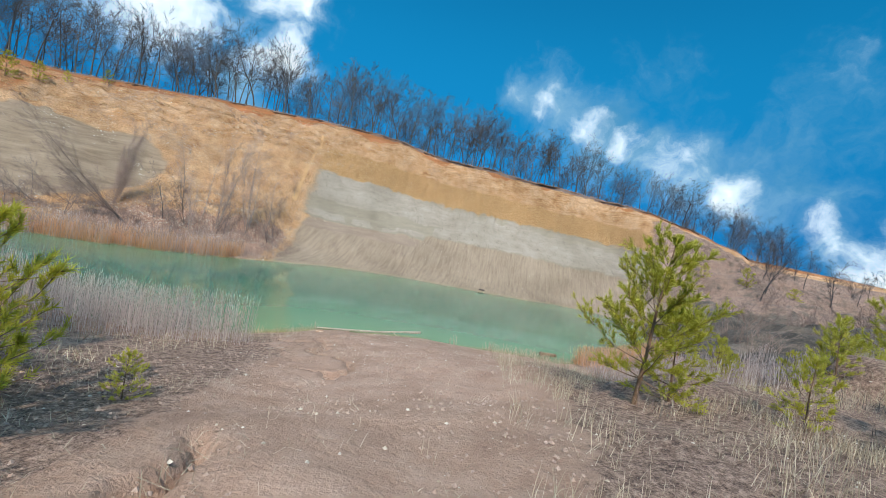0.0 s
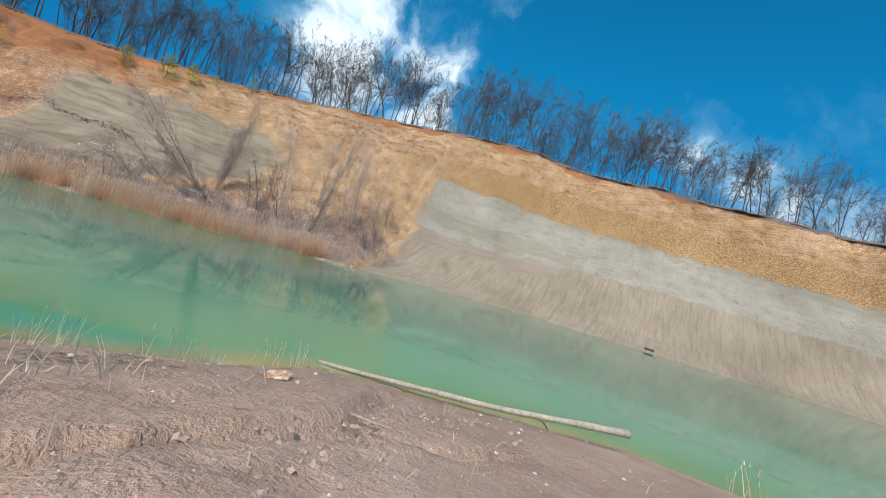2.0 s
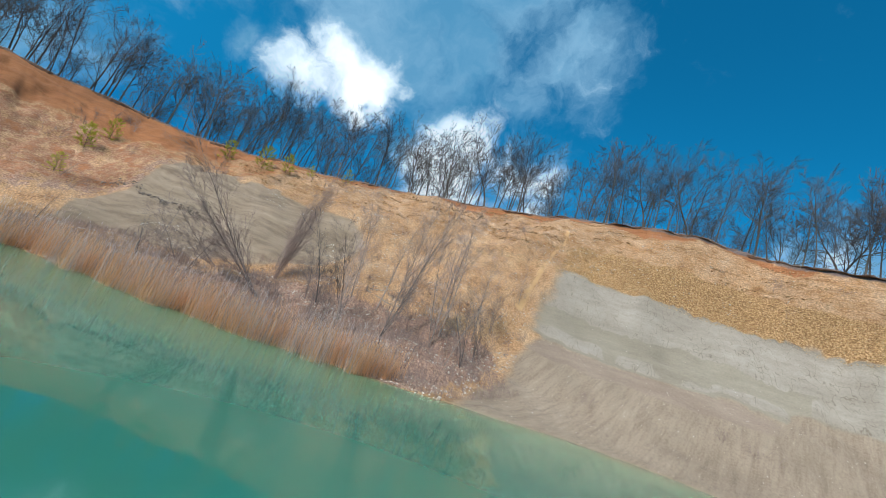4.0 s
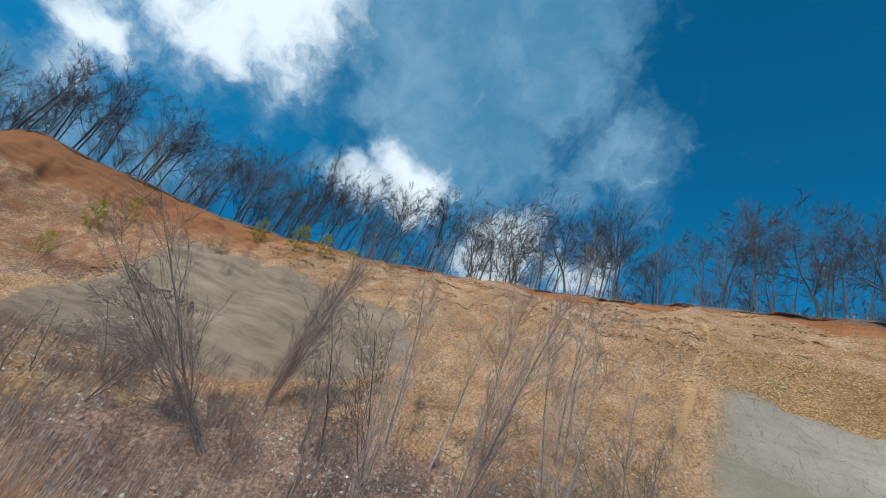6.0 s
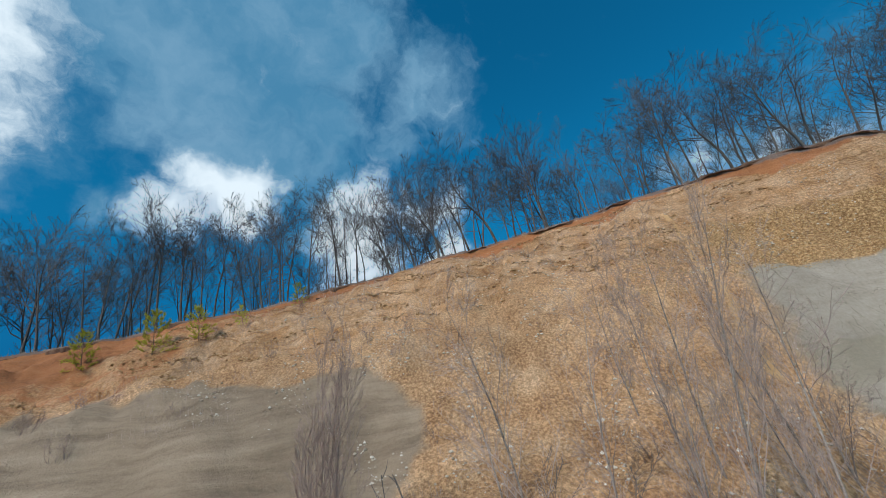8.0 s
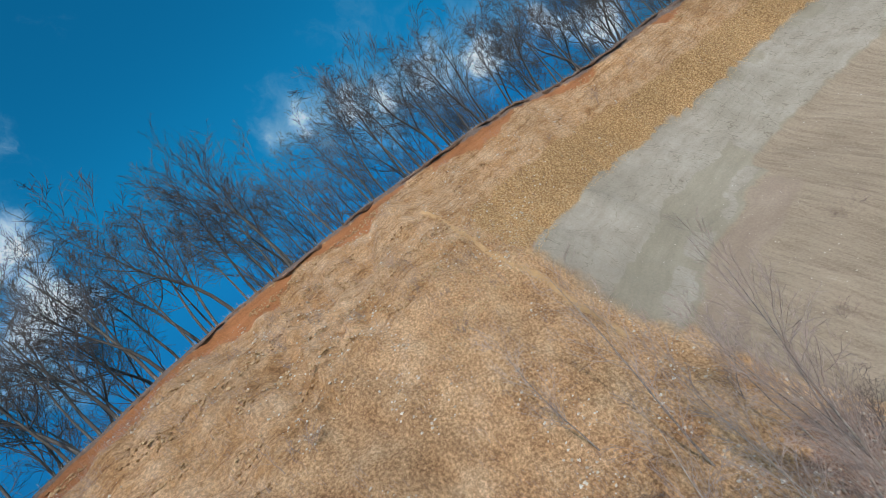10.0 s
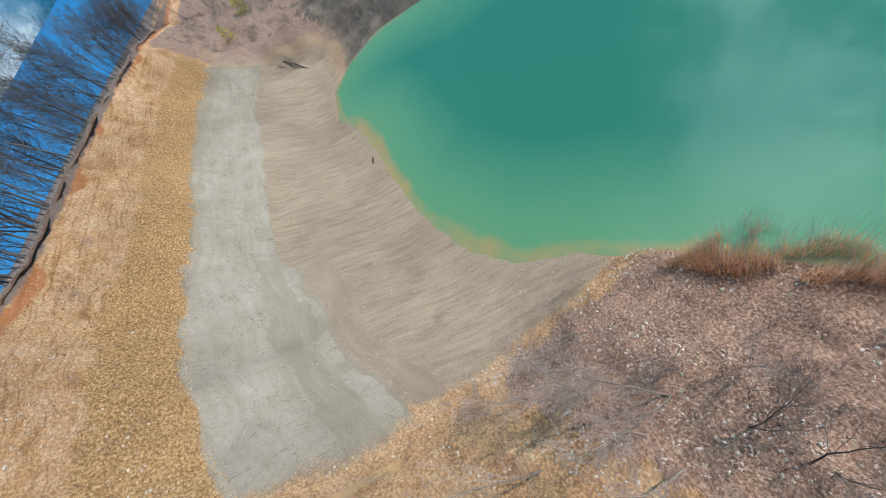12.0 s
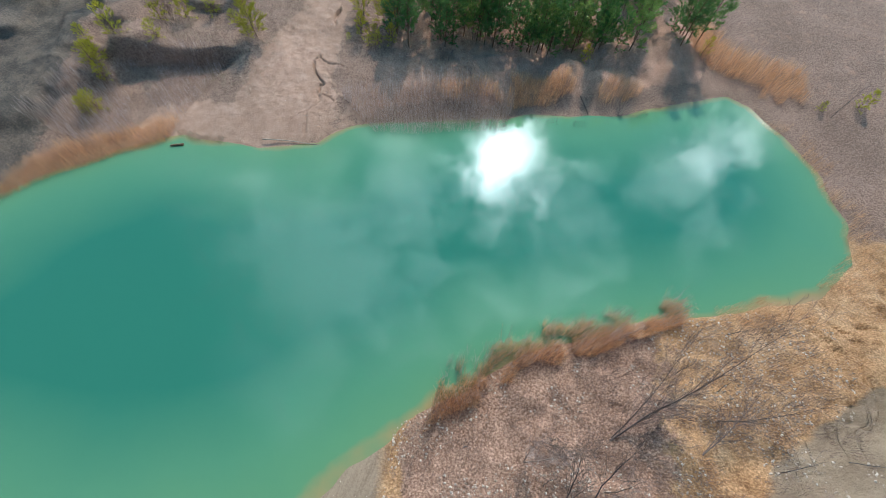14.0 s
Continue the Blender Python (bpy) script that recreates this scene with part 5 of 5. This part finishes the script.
blades("reed_stubble", "standing dead stalks in the shallows of the southern shore", "reeds",
       scatter(700, (-46, -8, -8, 13), lambda x, y, k: (k["ds"] > -1.6) & (k["ds"] < 0.2) & patchy(x, y, 1.8, 0.0, 2), 8), TWIG, (0.3, 1.0), 0.1, 0.008)
blades("dry_grass", "flattened dry grass beside the sandy track", "grass",
       scatter(11000, (-12, -8, 24, 14), lambda x, y, k: (k["ds"] > 1.5) & ((y < 4 + 2 * fbm(x, y, 2)) | (x > 5)) & (np.abs(x - 3.3 + 0.1 * np.clip(y - 2, 0, 20)) > 2.1 + 0.1 * np.clip(y, 0, 9) + 1.6 * fbm(x / 2, y / 2, 2)) & patchy(x, y, 1.6, 0.1, 5), 9), STRAW, (0.06, 0.26), 1.2, 0.005, 0, 0.4)
blades("dry_grass", "tufts of pale dry grass on the bank", "grass",
       scatter(9000, (5, -2, 24, 16), lambda x, y, k: (k["ds"] > 1.5) & patchy(x, y, 1.1, 0.08, 7), 10), STRAW, (0.2, 0.6), 0.45, 0.005, 0, 0.5)
blades("dry_grass", "fringe of dry grass hanging over the cliff edge", "grass",
       scatter(9000, (-94, 10, 55, 88), lambda x, y, k: (k["dr"] < 0.15) & (k["dr"] > -2.2), 11), STRAW, (0.15, 0.5), 0.5, 0.012, 0, 0.5)
blades("dry_grass", "sparse dry stems on the slope", "grass",
       scatter(7000, (-70, 28, -22, 74), lambda x, y, k: (k["ds"] > 0.5) & (k["dr"] > 1) & (x < -25 - 0.25 * (y - 45)) & (patchy(x, y, 3, 0.05, 3)) & ~((x < -47) & (k["g"] > 0.08) & (k["g"] < 0.5)), 12), PALE_TWIG, (0.15, 0.7), 0.35, 0.008, 0, 0.3)


blades("dry_grass", "brown dead weeds scattered over the sandy cliff slope", "grass",
       scatter(9000, (-70, 40, 2, 80), lambda x, y, k: (k["dr"] > 0.6) & (k["g"] > 0.2) & (x < -29.5 - 0.25 * (y - 60) + 60 * (k["g"] > 0.66)) & patchy(x, y, 1.6, 0.22, 61) & ~((x < -47) & (k["g"] < 0.6) & (y < 52)), 17), BUSH_TWIG, (0.12, 0.6), 0.5, 0.007, 0, 0.3)
blades("dry_grass", "matted dead stems on the southern bank", "grass",
       scatter(9000, (-52, -16, -4, 14), lambda x, y, k: (k["ds"] > 0.3) & (k["ds"] < 14) & patchy(x, y, 1.4, -0.1, 15), 13), STRAW, (0.12, 0.5), 0.9, 0.009, 0, 0.5)
blades("dry_grass", "dead weeds on the spoil heaps", "grass",
       scatter(8000, (14, -4, 46, 44), lambda x, y, k: (k["ds"] > 1.5) & patchy(x, y, 2.2, 0.05, 18), 14), DARK_TWIG, (0.15, 0.6), 0.5, 0.01, 0, 0.4)
blades("dry_grass", "thin dead weeds between the stones of the lower slope", "grass",
       scatter(19000, (-56, 22, -24, 52), lambda x, y, k: (k["ds"] > 0.6) & (k["g"] < 0.22) & patchy(x, y, 1.3, -0.12, 21), 15), BUSH_TWIG, (0.15, 0.9), 0.45, 0.010, 0, 0.3)
blades("dry_grass", "dead weeds on the western shore", "grass",
       scatter(4500, (-80, -24, -50, 30), lambda x, y, k: (k["ds"] > 0.8) & (k["ds"] < 16) & patchy(x, y, 1.8, 0.0, 24), 16), PALE_TWIG, (0.12, 0.5), 0.5, 0.009, 0, 0.4)


# ---- stones ----
def stones(name, label, spots, size, mat, seed):
    r = np.random.default_rng(seed)
    base = np.array([(1, 0, 0), (-1, 0, 0), (0, 1, 0), (0, -1, 0), (0, 0, 1), (0, 0, -0.6), (0.6, 0.6, 0.5), (-0.6, 0.5, 0.55)], float)
    faces = [(0, 6, 4), (6, 2, 4), (2, 7, 4), (7, 1, 4), (1, 3, 4), (3, 0, 4), (0, 2, 6), (2, 1, 7), (0, 5, 2), (2, 5, 1), (1, 5, 3), (3, 5, 0)]
    n = len(spots)
    s = size[0] + (size[1] - size[0]) * r.random(n) ** 3
    t = r.random(n) * 6.283
    z = lie(spots[:, 0], spots[:, 1])["z"]
    P = base[None] * (s[:, None, None] * (0.65 + 0.7 * r.random((n, 8, 1)))) * np.array([1, 0.85, 0.8])
    c, sn = np.cos(t)[:, None], np.sin(t)[:, None]
    X = P[..., 0] * c - P[..., 1] * sn + spots[:, :1]
    Y = P[..., 0] * sn + P[..., 1] * c + spots[:, 1:]
    Z = P[..., 2] + z[:, None] + 0.15 * s[:, None]
    F = ((np.arange(n) * 8)[:, None, None] + np.array(faces)[None]).reshape(-1, 3)
    tagged(mesh_object(name, np.stack([X, Y, Z], -1).reshape(-1, 3).tolist(), F.tolist(), mat), label, "stones", kind="stuff")


stones("loose_stones", "pale loose stones on the lower slope", scatter(9000, (-58, 22, -19, 58), lambda x, y, k: (k["ds"] > 0.1) & (k["g"] < 0.22) & (x < -24.5 - 0.25 * (y - 45)) & patchy(x, y, 3, -0.05, 6), 21), (0.018, 0.13), WHITE_STONE, 1)
stones("gravel_scree", "ochre gravel weathering out of the cliff", scatter(15000, (-40, 56, 40, 79), lambda x, y, k: (k["g"] > 0.56) & (k["g"] < 0.72 + 0.2 * fbm(x / 5, y / 5, 3)) & (k["dr"] > 0.5), 22), (0.025, 0.085), grainy("ochre_stone", [(0.3, (0.36, 0.22, 0.095)), (0.55, (0.52, 0.35, 0.18)), (0.8, (0.66, 0.50, 0.32))], 3, bump=0.4, each=0.35), 2)
stones("loose_stones", "scattered pale stones on the cliff scree", scatter(5500, (-66, 44, -10, 78), lambda x, y, k: (k["g"] > 0.2) & (k["dr"] > 1) & (x < -29 - 0.25 * (y - 60) + 40 * (k["g"] > 0.62)) & patchy(x, y, 2.4, 0.08, 51), 23), (0.02, 0.13), STONE, 3)
stones("rubble", "dark rubble slumped across the grey clay", scatter(420, (-70, 30, -58, 40), lambda x, y, k: np.abs((y - 32.3) - 0.6 * (x + 67.5) - 1.2 * fbm(x / 2, y / 2, 3)) < 0.45, 41), (0.04, 0.2), grainy("dark_clay_lump", [(0.3, (0.10, 0.075, 0.06)), (0.7, (0.28, 0.22, 0.18))], 3, bump=0.5, each=0.4), 8)
OCHRE_CLOD = grainy("ochre_clod", [(0.3, (0.24, 0.125, 0.05)), (0.5, (0.42, 0.25, 0.115)), (0.75, (0.58, 0.39, 0.22))], 3, bump=0.5, each=0.5)
stones("clods", "crumbled ochre clods along the beds of the cliff", scatter(9000, (-75, 38, 20, 80), lambda x, y, k: (k["dr"] > 0.4) & (k["g"] > 0.66) & (np.abs(((k["zr"] * k["g"] + 0.6 * fbm(x / 8, y / 8, 2)) / 1.7) % 1 - 0.5) < 0.16) & patchy(x, y, 3.5, -0.05, 71), 30), (0.03, 0.16), OCHRE_CLOD, 9)
CLOD = grainy("dry_clod", [(0.3, (0.26, 0.17, 0.13)), (0.5, (0.42, 0.29, 0.225)), (0.75, (0.56, 0.41, 0.33))], 4, bump=0.6)
stones("clods", "crumbled clods of dry sandy earth", scatter(5200, (-9, -5, 6, 18), lambda x, y, k: (k["ds"] > 0.4) & patchy(x, y, 1.5, 0.04, 27), 26), (0.01, 0.05), CLOD, 6)
stones("clods", "clods along the crack in the bank", scatter(900, (-4, 5, 2, 17), lambda x, y, k: (k["ds"] > 0.3) & (np.abs(x + 0.9 + 0.28 * (y - 11) + 0.6 * fbm(x / 2, y / 2, 2)) < 0.7), 28), (0.01, 0.038), CLOD, 7)
blades("plant_litter", "broken straw and stalks lying on the sand", "litter",
       scatter(3500, (-9, -6, 9, 18), lambda x, y, k: (k["ds"] > 0.15) & patchy(x, y, 1.0, 0.12, 33), 29), STRAW, (0.05, 0.28), 1.5, 0.005, 0, 0.0)
stones("pebbles", "small pebbles on the sandy track and bank", scatter(2500, (-8, -6, 20, 20), lambda x, y, k: k["ds"] > 0.3, 24), (0.01, 0.045), STONE, 4)
stones("pebbles", "pale specks of stone on the grey clay bank", scatter(900, (-28, 46, 24, 70), lambda x, y, k: (k["g"] < 0.4) & (k["ds"] > 0.2), 25), (0.02, 0.07), STONE, 5)


# ---- driftwood and fallen branches ----
def log_shape(seed, length, r0, r1, crook, stubs):
    rnd = random.Random(seed)
    V, F, SV, SF = [], [], [], []
    pts, rr = bough(rnd, Vector((0, 0, 0)), Vector((1, 0, 0)), length, r0, r1, 14, crook, 0.0)
    pts = [Vector((p.x, p.y, 0.4 * p.z)) for p in pts]
    rr = [r * rnd.uniform(0.85, 1.12) for r in rr]
    tube(V, F, pts, rr, 9)
    for end, flip in ((0, 1), (len(pts) - 1, 0)):
        ring = list(range(end * 9, end * 9 + 9))
        F.append(tuple(ring[::-1] if flip else ring))
    for _ in range(stubs):
        k = rnd.randrange(2, 13)
        q, qr = bough(rnd, pts[k], off_axis(rnd, Vector((1, 0, 0)), 0.9), rnd.uniform(0.2, 0.9), rr[k] * 0.35, 0.012, 4, 0.15, 0.05)
        tube(SV, SF, q, qr, 5)
    return (V, F), (SV, SF)


def fallen(name, label, category, shape, a, b, mat, lift=0.0):
    ob = thing(name, label, category)
    part("trunk", *shape[0], mat, ob, smooth=True)
    if shape[1][0]:
        part("branch_stubs", *shape[1], mat, ob)
    p = Vector((a[0], a[1], max(ground_z(*a), 0) + lift))
    q = Vector((b[0], b[1], max(ground_z(*b), 0) + lift))
    d = (q - p).normalized()
    side = Vector((0, 0, 1)).cross(d).normalized()
    ob.matrix_basis = Matrix.Translation(p) @ Matrix((d, side, d.cross(side))).transposed().to_4x4()
    return ob


fallen("driftwood_log", "long pale weathered log lying at the waterline", "log", log_shape(51, 6.1, 0.04, 0.065, 0.03, 1), (-5.0, 17.8), (0.7, 19.3), LOGWOOD, 0.015)
fallen("driftwood_log", "short rotten stump on the sand spit", "log", log_shape(52, 1.3, 0.16, 0.1, 0.05, 2), (8.4, 23.2), (9.6, 23.7), PINE_BARK, 0.08)
fallen("driftwood_log", "dark piece of timber stranded on the grey bank", "log", log_shape(53, 0.9, 0.12, 0.1, 0.05, 1), (2.8, 59.6), (3.7, 59.5), DARKWOOD, 0.1)
fallen("fallen_branch", "dark fallen tree with roots across the grey clay", "branch", log_shape(54, 6.5, 0.06, 0.02, 0.09, 12), (-68.6, 32.4), (-62.5, 35.6), DARKWOOD, 0.1)
fallen("fallen_branch", "dark fallen trunk on the eastern bank", "branch", log_shape(55, 5.0, 0.16, 0.06, 0.08, 7), (31.5, 66.2), (27.4, 63.6), DARKWOOD, 0.12)
fallen("fallen_branch", "dark stick lying under the cliff rim", "branch", log_shape(56, 4.5, 0.08, 0.04, 0.05, 3), (-66.5, 58.5), (-64.2, 61.6), DARKWOOD, 0.1)
fallen("fallen_branch", "grey fallen branch on the southern bank", "branch", log_shape(57, 2.6, 0.06, 0.03, 0.08, 4), (-33, 1.2), (-31.4, -0.6), DARKWOOD, 0.2)
fallen("fallen_branch", "long fallen stem lying on the slope", "branch", log_shape(58, 5.0, 0.06, 0.03, 0.06, 6), (-39, 47), (-34.5, 49.5), LOGWOOD, 0.1)
fallen("stick", "thin curved stick lying on the muddy sand", "stick", log_shape(59, 1.4, 0.014, 0.008, 0.07, 1), (-2.7, 14.7), (-1.4, 14.8), LOGWOOD, 0.03)
fallen("stick", "short broken stick on the sand", "stick", log_shape(60, 0.7, 0.012, 0.007, 0.06, 1), (-3.4, 9.6), (-2.9, 9.9), LOGWOOD, 0.03)


def rusty_sheet(at, turn):
    """A crumpled piece of rusty tin, folded along its middle."""
    r = np.random.default_rng(3)
    nx, ny = 9, 7
    X, Y = [v.ravel() for v in np.meshgrid(np.linspace(-0.17, 0.17, nx), np.linspace(-0.12, 0.12, ny), indexing="ij")]
    Z = 0.16 * np.abs(Y) + 0.04 * np.abs(X) + r.normal(0, 0.012, X.shape)
    top = np.stack([X, Y, Z], 1)
    under = top - [0, 0, 0.006]
    F = grid_faces(nx, ny).tolist()
    n = len(top)
    rim = [i * ny for i in range(nx)] + [(nx - 1) * ny + j for j in range(1, ny)] + [i * ny + ny - 1 for i in range(nx - 2, -1, -1)] + list(range(ny - 2, 0, -1))
    G = F + [[n + q for q in reversed(f)] for f in F] + [[a, b, n + b, n + a] for a, b in zip(rim, rim[1:] + rim[:1])]
    ob = mesh_object("rusty_sheet", np.vstack([top, under]).tolist(), G, grainy("rusty_tin", [(0.35, (0.22, 0.09, 0.04)), (0.5, (0.46, 0.25, 0.14)), (0.58, (0.6, 0.42, 0.3)), (0.66, (0.8, 0.76, 0.66))], 5, 0.6))
    ob.matrix_basis = pose(at[0], at[1], ground_z(*at) + 0.02, 12, -8, turn)
    tagged(ob, "crumpled rusty tin sheet lying on the sand", "scrap")


rusty_sheet((-3.9, 15.6), 25)
